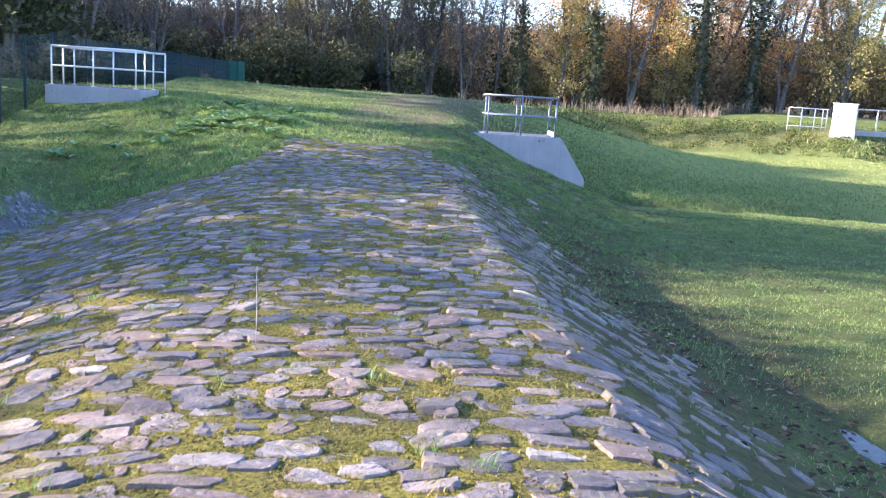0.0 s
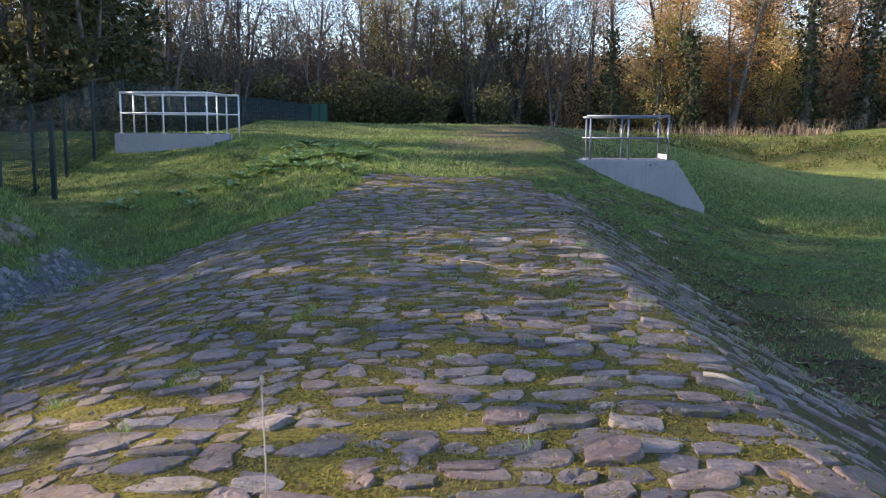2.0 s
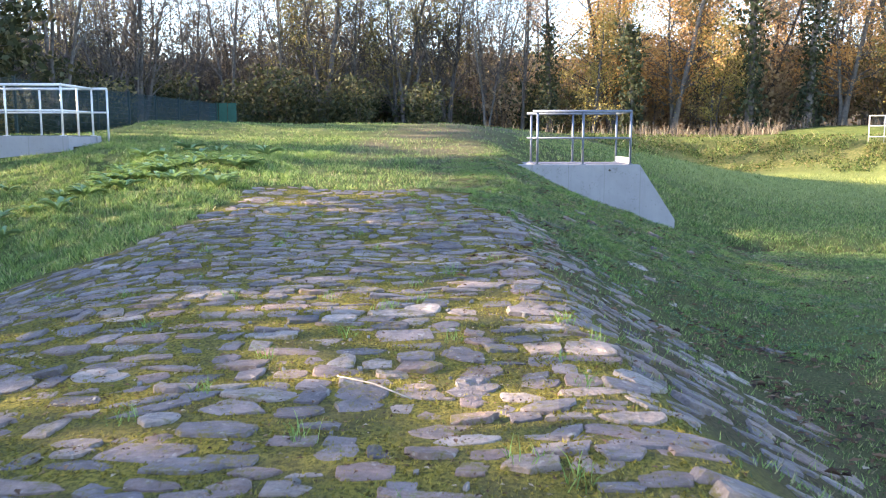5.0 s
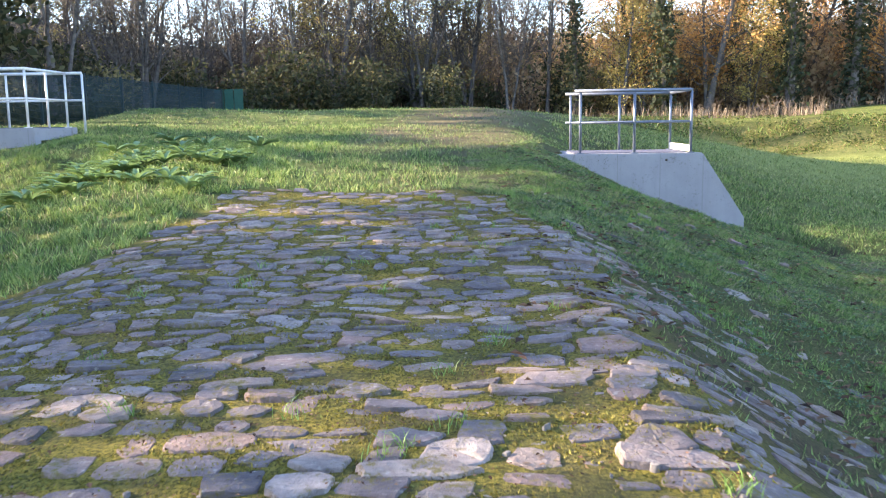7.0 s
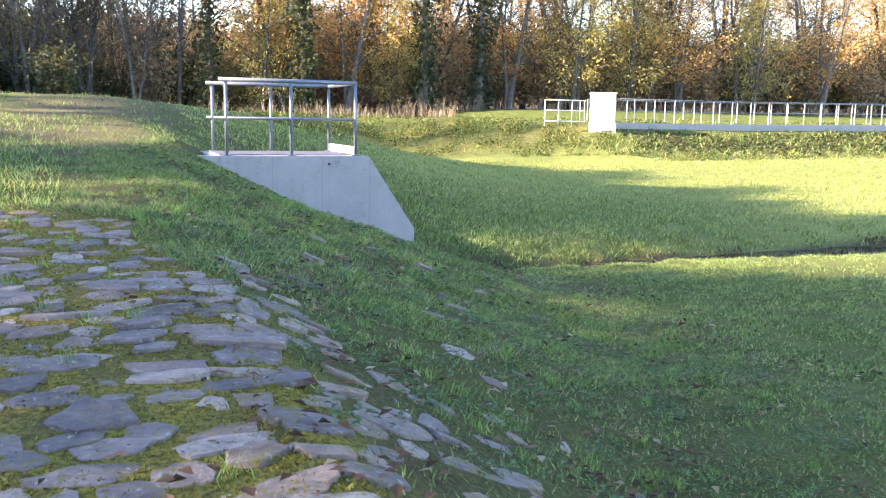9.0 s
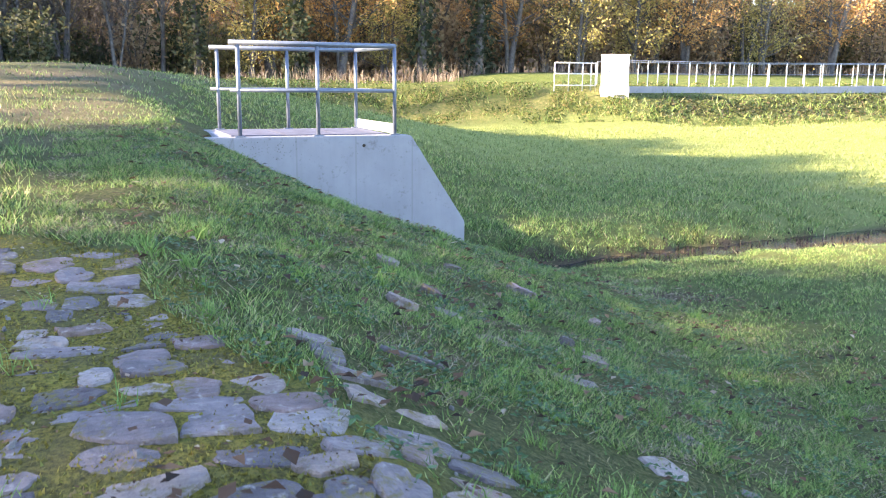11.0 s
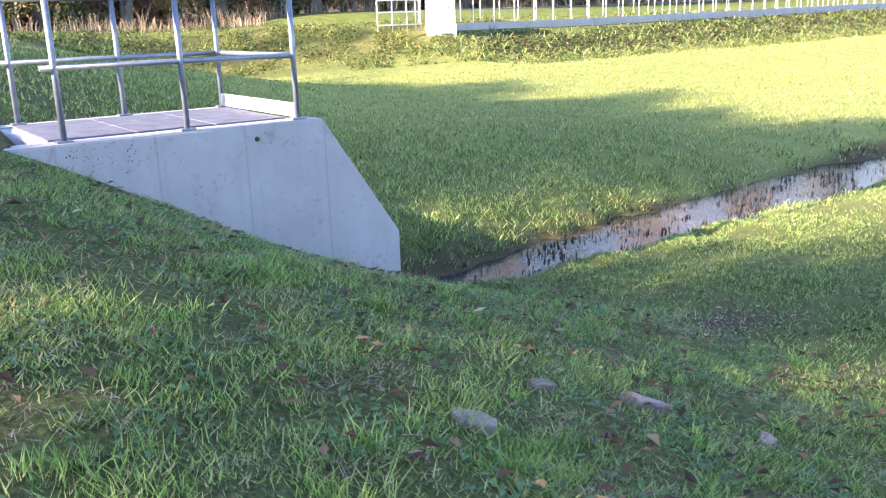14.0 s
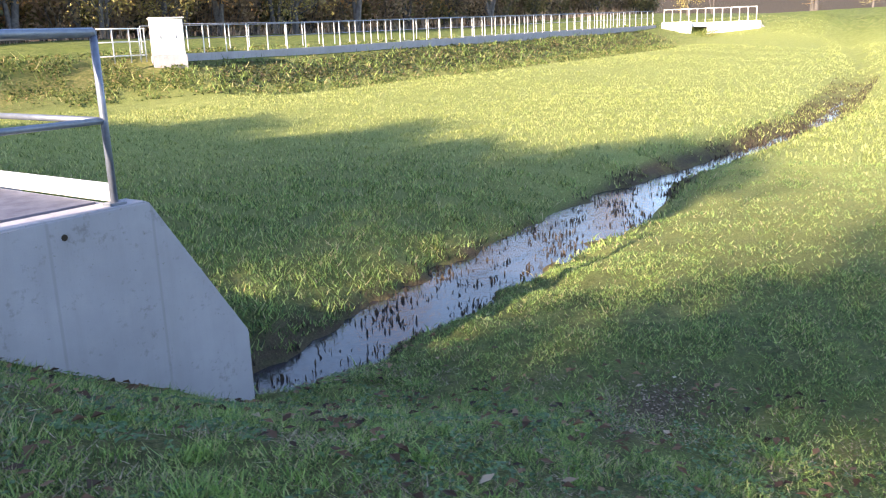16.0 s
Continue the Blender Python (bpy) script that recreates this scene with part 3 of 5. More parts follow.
def wood(x0, x1, y0, y1, gap, kinds, k=1.0):
    rng.seed(int(x0 * 7 + y0 * 13))
    y = y0
    while y < y1:
        x = x0 + rng.uniform(0, gap)
        while x < x1:
            if x < -14 and any(abs(y - (s - 0.052 * (x + 1))) < w for s, w in SUN_GAPS):
                x += gap * rng.uniform(0.5, 0.9)
                continue
            put(rng.choice(kinds), x + rng.uniform(-0.4, 0.4) * gap, y + rng.uniform(-0.4, 0.4) * gap, k * rng.uniform(0.85, 1.12))
            x += gap * rng.uniform(0.75, 1.3)
        y += gap * 1.1


# Strips kept free of left-hand trees to shape where sunlight lands: (y, half width).
SUN_GAPS = ((3.0, 6.4), (13.5, 1.2), (21.3, 1.4), (30.0, 4.5), (43, 5))
BARE = ["bare", "bare2", "multi", "bare"]
DULL = ["bare", "bare2", "multi", "birch", "bare", "bare2", "multi"]
MIXED = ["olive", "orange", "russet", "bare2", "orange", "yellow", "russet"]
wood(-40, 3, 66, 83, 4.4, DULL + ["bare2", "olive"], 0.95)
wood(24, 112, 66, 80, 5.8, MIXED, 1.15)
wood(5, 24, 70, 82, 5.4, MIXED, 1.1)
# mostly unseen left wood, thinned by these gaps to dapple the sun
wood(-40, -18, -16, 34, 5.7, BARE + ["bare2", "multi", "olive"], 0.9)
wood(-42, -24, 34, 62, 8.0, BARE)
wood(-34, -24, 36, 60, 5.5, ["dark", "multi", "bare2", "bare"], 0.85)
# High crowns added on the left to shade basin and bank, leaving the crest sunlit.
for i in range(5):
    put("high", -26.5 + rng.uniform(-2, 2), 30 + i * 2.1 + rng.uniform(-0.6, 0.6), rng.uniform(0.92, 1.02))
for i in (3, 5, 6, 7, 8, 9, 10, 11, 12, 13, 14, 15):
    put("high", -21.5 + rng.uniform(-2, 2), 18.5 + i * 1.9 + rng.uniform(-0.6, 0.6), rng.uniform(0.78, 0.9) * (0.9 if i < 4 else 1.0))
put("high", -21.5, 20.7, 0.78)
put("high", -22.5, 18.4, 0.76)
for y, k in ((17.6, 0.86), (20.2, 0.86)):
    put("high", -25.0, y, k)
# Unseen thicket and thin trees, added to dapple the near paving.
put("thicket2", -20.0, 10.6, 1.1)
for x, y in ((-22, 3.4), (-25, 6.2), (-27, 9.3), (-24, 0.4)):
    put("bare2", x, y, 0.95)
# unseen thickets added on the left to throw shade across the paving
rng.seed(3)
for i in (2, 3, 6, 7, 9):
    put(rng.choice(["thicket", "thicket2"]), -20.5 + rng.uniform(-1.6, 1.6), 7.4 + i * 1.3 + rng.uniform(-0.5, 0.5), rng.uniform(0.75, 1.1))
for x, y, k in ((-20.2, 15.4, 1.15), (-21.0, 16.8, 1.15), (-20.0, 17.7, 0.95), (-19.6, 14.6, 1.05)):
    put("thicket2", x, y, k)
for x, y, k in ((-22.0, 28.0, 0.6), (-23.5, 32.0, 0.65), (-22.0, 25.5, 0.55), (-24, 36, 0.8), (-23, 41, 0.8)):
    put("dark", x, y, k)
for x, y, k in ((-19.5, 38, 0.95), (-22.5, 44, 1.05), (-18.0, 35, 0.7)):
    put("dark", x, y, k)
# two more added crowns that block the sun from the near basin floor
for y in (19.5, 22.4):
    put("high", -26.0, y, 0.92)
for kind, x, y, k in (("multi", -26, 50, 1.2), ("bare2", -23, 54, 1.25), ("multi", -20, 58, 1.15), ("bare", -29, 56, 1.25), ("bare2", -17, 67, 1.2), ("multi", -13, 68, 1.15), ("bare2", -31, 47, 1.15), ("multi", -25, 66, 1.2)):
    put(kind, x, y, k)
rng.seed(8)
# Dark-leaved thickets added to stand in for the wood's shaded interior.
for i in range(11):
    put("thicket4", -33 + i * 2.9 + rng.uniform(-1, 1), 62.5 - 0.35 * abs(i - 10) + rng.uniform(-1, 1), rng.uniform(0.6, 0.95))
# Off-screen trees added as a sun block that darkens the left wood.
wood(-72, -46, 30, 84, 6.5, ["dark", "dark", "multi"], 1.4)
wood(100, 116, 36, 60, 9.0, MIXED)
for kind, x, y, k in (("bare2", 3.0, 66, 1.0), ("ivy", 4.8, 63, 0.8), ("yellow", 7.6, 63, 0.8), ("ivy_stump", 9.9, 62, 1.0), ("orange", 12.8, 64, 1.05),
                      ("ivy", 17.2, 62, 1.1), ("olive", 14.8, 67, 1.1), ("ivy", 21.2, 63, 1.05), ("russet", 19, 66, 1.0), ("yellow", 27.5, 62, 0.9), ("orange", 9.2, 65.5, 1.0), ("yellow", 15.2, 63.5, 0.75), ("yellow", 32, 62.5, 1.0), ("orange", 36.5, 63, 1.0), ("yellow", 43, 63, 1.0), ("orange", 49, 63, 1.1), ("orange", 24.2, 65, 1.0),
                      ("multi", -8.5, 66, 1.05), ("multi", -2.0, 66, 1.1), ("bare2", -4.5, 65, 1.1), ("bare2", 1.0, 68, 1.05)):
    put(kind, x, y, k)
rng.seed(4)
for i in range(62):
    put("bush" if i < 17 else rng.choice(["bush2", "bush3", "bush3"]), -40 + i * 2.5 + rng.uniform(-1, 1), 65 + rng.uniform(0, 3), rng.uniform(0.8, 1.3))
for i in range(26):
    put(rng.choice(["bush2", "bush3", "bush"]), 4 + i * 4.1 + rng.uniform(-1, 1), 70 + rng.uniform(0, 5), rng.uniform(1.3, 1.9))
for i in range(22):
    put("bush" if i < 16 else rng.choice(["bush2", "bush3"]), -40 + i * 2.6 + rng.uniform(-1, 1), 76 + rng.uniform(0, 4), rng.uniform(1.3, 1.9))
for i in range(34):
    put("thicket3" if i < 10 else rng.choice(["thicket", "thicket2"]), -42 + i * 4.6 + rng.uniform(-1.5, 1.5), 80 + rng.uniform(-4, 6), rng.uniform(0.9, 1.35))
for i in range(13):
    put("thicket3", -46 + i * 4.0 + rng.uniform(-1.2, 1.2), 82 + rng.uniform(-2, 4), rng.uniform(1.35, 1.75))
for i in range(12):
    put(rng.choice(["thicket", "thicket2"]), 6 + i * 4.6 + rng.uniform(-1.5, 1.5), 71 + rng.uniform(-2, 4), rng.uniform(0.8, 1.1))
for i in range(14):
    put(rng.choice(["bush", "bush", "bush2"]), -17.5 + rng.uniform(-2.5, 1), 16 + i * 2.7, rng.uniform(0.5, 0.95))
for ob in KINDS.values():
    for c in list(ob.children):
        bpy.data.objects.remove(c)
    bpy.data.objects.remove(ob)


# ---- far embankment wall, railing and cabinet ----
def wall_top(x):
    return 1.3 + 0.5 * max(0.0, (x - 30) / 44)


far_wall = new("channel_wall")
tagged(far_wall, "low grey concrete channel wall along the far bank", "wall")
for row_y in (50.0, 52.6):
    bm = bmesh.new()
    xs = [23.0 + i * 5.1 for i in range(11)]
    for a, b in zip(xs, xs[1:]):
        za, zb = wall_top(a), wall_top(b)
        vs = [bm.verts.new(p) for p in ((a, row_y, za - 1.2), (b - 0.012, row_y, zb - 1.2), (b - 0.012, row_y, zb), (a, row_y, za),
                                        (a, row_y + 0.25, za - 1.2), (b - 0.012, row_y + 0.25, zb - 1.2), (b - 0.012, row_y + 0.25, zb), (a, row_y + 0.25, za))]
        for f in ((0, 1, 2, 3), (5, 4, 7, 6), (3, 2, 6, 7), (4, 0, 3, 7), (1, 5, 6, 2)):
            bm.faces.new([vs[i] for i in f])
    part("wall_section", bm, CONCRETE, far_wall)
part("end_pier", box(bmesh.new(), (22.75, 49.8, -0.4), (22.997, 50.4, 1.32), 0.01), WHITE, far_wall, "pale end pier")


def long_railing(y, x0, x1, n, label):
    th = new("railing")
    tagged(th, label, "railing", "railings on the far bank")
    post = mesh_data("post", [], [], WHITE_STEEL)
    bm = box(bmesh.new(), (-0.02, -0.02, 0), (0.02, 0.02, 1.2), 0.005)
    bm.to_mesh(post)
    bm.free()
    for i in range(n):
        x = x0 + (x1 - x0) * i / (n - 1)
        p = part("post", post, None, th)
        p.location = (x, y, wall_top(x))
    for h, nm in ((1.2, "top_rail"), (0.62, "mid_rail")):
        a, b = wall_top(x0) + h, wall_top(x1) + h
        xm = max(x0, 30.0)
        # rails use the darkened steel to look backlit; posts stay pale
        part(nm, tube(bmesh.new(), [(x0, y, a), (xm, y, wall_top(xm) + h), (x1, y, b)], 0.021 if h > 1 else 0.013, 6), STEEL, th)
    return th


long_railing(50.12, 23.2, 73.5, 42, "pale galvanised railing along the channel wall")
long_railing(52.72, 23.2, 73.5, 42, "second pale galvanised railing behind the channel wall")


def cabinet():
    th = new("control_cabinet")
    tagged(th, "white control cabinet standing at the end of the channel wall", "cabinet")
    th.matrix_world = pose(21.75, 49.95, 1.2, 0, 0, -28)
    part("body", box(bmesh.new(), (0, 0, 0.08), (1.25, 0.6, 1.5), 0.02), WHITE, th)
    part("plinth", box(bmesh.new(), (-0.04, -0.04, -0.5), (1.29, 0.64, 0.077)), CONCRETE, th)
    part("roof", box(bmesh.new(), (-0.05, -0.05, 1.503), (1.30, 0.65, 1.56), 0.015), WHITE, th)
    for x in (0.03, 0.64):
        d = part("door", box(bmesh.new(), (x, -0.018, 0.14), (x + 0.58, -0.003, 1.44), 0.006), WHITE, th)
        part("handle", box(bmesh.new(), (x + 0.27, -0.045, 0.72), (x + 0.31, -0.019, 0.86), 0.005), STEEL, d)
    return th


cabinet()
side = new("railing")
tagged(side, "short pale railing beside the white cabinet", "railing", "railings on the far bank")
for x in (19.35, 20.1, 20.85, 21.3, 21.55):
    part("post", tube(bmesh.new(), [(x, 50.2, 1.05), (x, 50.2, 2.35)], 0.03, 6), WHITE_STEEL, side)
for h in (2.35, 1.85, 1.32):
    part("rail", tube(bmesh.new(), [(19.35, 50.2, h), (21.6, 50.2, h)], 0.028, 6), WHITE_STEEL, side)

far_culvert = new("far_culvert")
tagged(far_culvert, "pale concrete culvert mouth at the basin's far end", "culvert")
far_culvert.matrix_world = pose(75.3, 47.2, 0.3, 0, 0, -72)
part("face_wall", box(bmesh.new(), (1.2, 0, -0.6), (5.6, 0.3, 1.6), 0.02), WHITE, far_culvert)
part("wing_wall", prism(bmesh.new(), ((-2.6, 1.7), (-0.1, 1.7), (-0.1, -0.2), (-1.2, 0.9), (-2.6, 1.2)), -0.4, -0.1), WHITE, far_culvert)
part("wing_wall", prism(bmesh.new(), ((5.6, 1.4), (6.8, 0.2), (6.8, -0.4), (5.6, -0.4)), 0.4, 0.7), CONCRETE, far_culvert)
part("top_slab", box(bmesh.new(), (-0.1, 0.31, 1.25), (5.6, 2.6, 1.6), 0.02), WHITE, far_culvert)
part("back_wall", box(bmesh.new(), (-0.1, 2.61, -0.6), (5.6, 2.9, 1.6)), CONCRETE, far_culvert)
far_rail = new("railing")
tagged(far_rail, "pale railing on top of the distant culvert", "railing", "railings on the far bank")
far_rail.matrix_world = pose(75.3, 47.2, 1.9, 0, 0, -72)
for i in range(12):
    part("post", box(bmesh.new(), (-2.5 + i * 0.7, 0.45, 0), (-2.44 + i * 0.7, 0.51, 1.15)), WHITE_STEEL, far_rail)
part("top_rail", box(bmesh.new(), (-2.5, 0.45, 1.15), (5.3, 0.51, 1.2)), WHITE_STEEL, far_rail)


# ---- wire fence on the left ----
def fence():
    th = new("wire_fence")
    tagged(th, "dark green welded wire mesh fence on green posts", "fence")
    line = [(-13.0, 14.6), (-12.6, 16.4), (-12.3, 18.2), (-12.1, 19.9), (-12.0, 21.6), (-12.0, 23.0), (-12.0, 24.4)]
    line += [(-12.25 + 0.045 * i, 26.6 + 2.4 * i) for i in range(9)]
    tops = []
    for x, y in line:
        z = ground_at(x, y)
        h = 2.05 if y < 25 else 2.84 - z
        tops.append((x, y, z, z + h))
        bm = box(bmesh.new(), (x - 0.035, y - 0.035, z - 0.3), (x + 0.035, y + 0.035, z + h), 0.006)
        box(bm, (x - 0.042, y - 0.042, z + h), (x + 0.042, y + 0.042, z + h + 0.02))
        part("post", bm, GREEN_STEEL, th)
    for (x0, y0, a0, b0), (x1, y1, a1, b1) in zip(tops, tops[1:]):
        bm = bmesh.new()
        for k in range(11):
            f = k / 10
            za, zb = a0 + 0.06 + (b0 - a0 - 0.1) * f, a1 + 0.06 + (b1 - a1 - 0.1) * f
            tube(bm, [(x0, y0, za), (x1, y1, zb)], 0.006, 3)
        n = int((36 if y0 > 28 else 18) * math.hypot(x1 - x0, y1 - y0))
        for k in range(n + 1):
            f = k / n
            x, y = x0 + (x1 - x0) * f, y0 + (y1 - y0) * f
            tube(bm, [(x, y, a0 + (a1 - a0) * f + 0.05), (x, y, b0 + (b1 - b0) * f - 0.03)], 0.004, 3)
        part("mesh_panel", bm, GREEN_STEEL, th)
    x, y, a, b = tops[-1]
    for i in range(3):
        part("sheet_panel", box(bmesh.new(), (x - 0.32 + i * 0.42, y + 0.08, a + 0.05), (x + 0.06 + i * 0.42, y + 0.12, b), 0.006), GREEN_SHEET, th, "green sheet panel")
    return th


fence()


def fence_gate():
    th = new("fence_gate")
    tagged(th, "low dark green wire gate below the fence", "gate")
    (x0, y0), (x1, y1) = (-11.1, 18.9), (-11.0, 20.7)
    z0, z1 = ground_at(x0, y0), ground_at(x1, y1)
    zb = max(z0, z1)
    for x, y, z in ((x0, y0, z0), (x1, y1, z1)):
        part("post", box(bmesh.new(), (x - 0.05, y - 0.05, z - 0.3), (x + 0.05, y + 0.05, zb + 1.75), 0.008), GREEN_STEEL, th)
    bm = bmesh.new()
    for k in range(9):
        z = zb + 0.12 + k * 0.2
        tube(bm, [(x0, y0, z), (x1, y1, z)], 0.006, 3)
    for k in range(1, 36):
        f = k / 36
        tube(bm, [(x0 + (x1 - x0) * f, y0 + (y1 - y0) * f, zb + 0.12), (x0 + (x1 - x0) * f, y0 + (y1 - y0) * f, zb + 1.72)], 0.004, 3)
    part("mesh_panel", bm, GREEN_STEEL, th)


fence_gate()

# ---- water in the ditch ----
WATER = Mat("ditch_water", 0.05, 0, 0.25)
WATER.color((0.03, 0.027, 0.03)).bump(WATER.noise(11, 3), 0.3, 0.015)
WATER = WATER.m
bm = bmesh.new()
prev = None
for i in range(44):
    x = 3.3 + i * 0.9
    y = float(np.interp(x, [p[0] for p in DITCH], [p[1] for p in DITCH]))
    w = 1.5
    z = -1.50 + 0.85 * float(step(28, 85, np.array(x)))
    cur = [bm.verts.new((x, y - w, z)), bm.verts.new((x, y + w, z))]
    if prev:
        bm.faces.new((prev[0], cur[0], cur[1], prev[1]))
    prev = cur
me = bpy.data.meshes.new("water")
bm.to_mesh(me)
bm.free()
me.materials.append(WATER)
tagged(new("water", me), "shallow dark water standing in the ditch", "water", kind="structure")


# Water sheet added to give the bluish sheen of wet leaf litter.
me = mesh_data("puddle", [(3.3, 6.2, 0), (4.3, 6.2, 0), (4.3, 8.0, 0), (3.3, 8.0, 0)], [(0, 1, 2, 3)], WATER)
puddle = tagged(new("puddle", me), "small water sheet standing in for wet leaf litter at the bank's foot", "water", kind="structure")
puddle.location.z = ground_at(3.75, 7.2) + 0.008

# ---- blades, reeds and leaves as loose cover ----
def blades(name, label, category, x, y, h, w, lean, mat, seed, sink=0.01, segs=2, z=None):
    """One mesh of many blades that stand at x, y; each bends over by its lean."""
    r = np.random.RandomState(seed)
    n = len(x)
    z = height(x, y) - sink if z is None else z
    a, b = r.uniform(0, 6.283, n), r.uniform(0, 6.283, n)
    dx, dy = np.cos(a) * lean * h, np.sin(a) * lean * h
    wx, wy = np.cos(b) * w / 2, np.sin(b) * w / 2
    if segs == 2:
        v = np.stack([np.stack([x - wx, y - wy, z], 1), np.stack([x + wx, y + wy, z], 1),
                      np.stack([x + wx * 0.8 + dx * 0.35, y + wy * 0.8 + dy * 0.35, z + h * 0.6], 1), np.stack([x - wx * 0.8 + dx * 0.35, y - wy * 0.8 + dy * 0.35, z + h * 0.6], 1),
                      np.stack([x + dx, y + dy, z + h], 1)], 1).reshape(-1, 3)
        k = np.arange(n)[:, None] * 5
        loops = np.concatenate([k + np.array([[0, 1, 2, 3]]), k + np.array([[3, 2, 4]])], 1).ravel()
        starts = (np.arange(n)[:, None] * 7 + np.array([[0, 4]])).ravel()
    else:
        v = np.stack([np.stack([x - wx, y - wy, z], 1), np.stack([x + wx, y + wy, z], 1), np.stack([x + dx, y + dy, z + h], 1)], 1).reshape(-1, 3)
        loops = np.arange(n * 3)
        starts = np.arange(n) * 3
    me = bpy.data.meshes.new(name)
    me.vertices.add(len(v))
    me.vertices.foreach_set("co", v.astype(np.float32).ravel())
    me.loops.add(len(loops))
    me.loops.foreach_set("vertex_index", loops.astype(np.int32))
    me.polygons.add(len(starts))
    me.polygons.foreach_set("loop_start", starts.astype(np.int32))
    me.update(calc_edges=True)
    me.materials.append(mat)
    return tagged(new(name, me), label, category, kind="stuff")


GRASS = leaf_material("grass_blade", ((0.0, (0.022, 0.045, 0.014)), (0.3, (0.075, 0.135, 0.038)), (0.55, (0.19, 0.30, 0.08)), (0.85, (0.36, 0.47, 0.13)), (0.93, (0.40, 0.38, 0.17)), (1.0, (0.50, 0.40, 0.24))), 0.25, 0.5)
# Blade colours lifted to brighten the sunlit basin.
SUNLIT_MEADOW = leaf_material("sunlit_meadow_blade", ((0.0, (0.085, 0.12, 0.035)), (0.35, (0.185, 0.235, 0.065)), (0.7, (0.31, 0.35, 0.115)), (1.0, (0.44, 0.43, 0.17))), 0.25, 0.5)
FRESH = leaf_material("fresh_grass", ((0.0, (0.095, 0.18, 0.04)), (0.5, (0.17, 0.30, 0.07)), (1.0, (0.30, 0.44, 0.12))), 0.3, 0.42)
MOUND_GRASS = leaf_material("mound_grass", ((0.0, (0.09, 0.16, 0.04)), (0.5, (0.20, 0.31, 0.08)), (1.0, (0.38, 0.45, 0.15))), 0.35, 0.45)
STUBBLE = leaf_material("dark_stubble", ((0.0, (0.02, 0.016, 0.012)), (0.6, (0.06, 0.045, 0.03)), (1.0, (0.13, 0.10, 0.06))))
DEAD = leaf_material("fallen_leaf", ((0.0, (0.03, 0.018, 0.012)), (0.4, (0.10, 0.055, 0.03)), (0.75, (0.18, 0.10, 0.06)), (0.92, (0.28, 0.17, 0.10)), (1.0, (0.46, 0.38, 0.29))))
R = np.random.RandomState(77)


def paved(x, y):
    d = basin_depth(x, y)
    ragged = 0.2 * waves(x, y, 1.6, 8)
    crest = (x > pave_left(y) - ragged) & (y < PAVE_END - ragged) & (d < 0.12 - 0.55 * step(16.3, 18.8, y))
    flank = (d >= 0.12) & (d < 1.7 + ragged) & (y + 2.6 * d < 18.3 + 2 * ragged)
    return crest, flank


def scatter(x0, x1, y0, y1, per_m2, keep):
    n = int((x1 - x0) * (y1 - y0) * per_m2)
    x, y = R.uniform(x0, x1, n), R.uniform(y0, y1, n)
    k = R.rand(n) < keep(x, y)
    return x[k], y[k]


def under_box(x, y):
    return ((x > 0.4) & (x < 4.1) & (y > 24.7) & (y < 26.8)) | ((x < -9.0) & (x > -11.85) & (y > 25.1) & (y < 27.2))


def grass_share(x, y):
    crest, flank = paved(x, y)
    g = 0.50 + 0.55 * waves(x, y, 1.1, 21) + 0.55 * waves(x, y, 0.28, 22)
    way = line_distance(x, y, ((-1.6, 22.5), (-1.6, 27), (-0.6, 33), (1.6, 39), (5, 47)))
    g = g * (1 - 0.75 * step(2.4, 1.1, way) * step(22, 25.5, y))
    g = np.where(crest, 0.0, np.where(flank, 0.16 + 0.2 * waves(x, y, 0.8, 23), g))
    patch = np.exp(-(((x - 5.25) / 0.7) ** 2 + ((y - 22.05) / 0.38) ** 2))
    g = g * (1 - 0.9 * patch)
    z = height(x, y)
    g = np.where((line_distance(x, y, DITCH) < 1.3) & (z < -1.465), 0.0, g)
    g = np.where(line_distance(x, y, CHANNEL) < 0.6, 0.1, g)
    return np.where(under_box(x, y), 0.0, np.clip(g, 0.0, 1))


def spread(n, lo, hi):
    return R.uniform(lo, hi, n)


x, y = scatter(-0.9, 5.0, 17.5, 25.0, 9500, lambda x, y: grass_share(x, y) * (1 - 0.25 * np.exp(-(((x - 0.4) / 1.3) ** 2 + ((y - 19.3) / 0.9) ** 2))))
blades("grass", "short green lawn grass on the bank beside the outlet", "grass", x, y, spread(len(x), 0.015, 0.075) * (0.6 + 0.5 * np.clip(waves(x, y, 0.7, 25) + 0.5, 0, 1)), spread(len(x), 0.005, 0.010), spread(len(x), 0.3, 1.6), GRASS, 1, segs=1)
x, y = scatter(-13.5, 9.5, 8.0, 28.5, 1450, lambda x, y: grass_share(x, y) * ~((x > -0.9) & (x < 5.0) & (y > 17.5) & (y < 25)))
blades("grass", "short green lawn grass on bank and mound", "grass", x, y, np.where(x > -1, 0.6, 1.0) * spread(len(x), 0.04, 0.10), np.where(x > -1, 0.75, 1.0) * spread(len(x), 0.008, 0.016), spread(len(x), 0.2, 1.2), GRASS, 2, segs=1)
x, y = scatter(9.5, 18, 17, 25.6, 750, grass_share)
blades("grass", "fine short grass on the sunny side of the ditch", "grass", x, y, spread(len(x), 0.02, 0.065), spread(len(x), 0.01, 0.018), spread(len(x), 0.3, 1.4), GRASS, 17, segs=1)
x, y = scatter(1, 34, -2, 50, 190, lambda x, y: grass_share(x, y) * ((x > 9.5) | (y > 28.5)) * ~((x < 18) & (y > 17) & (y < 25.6)))
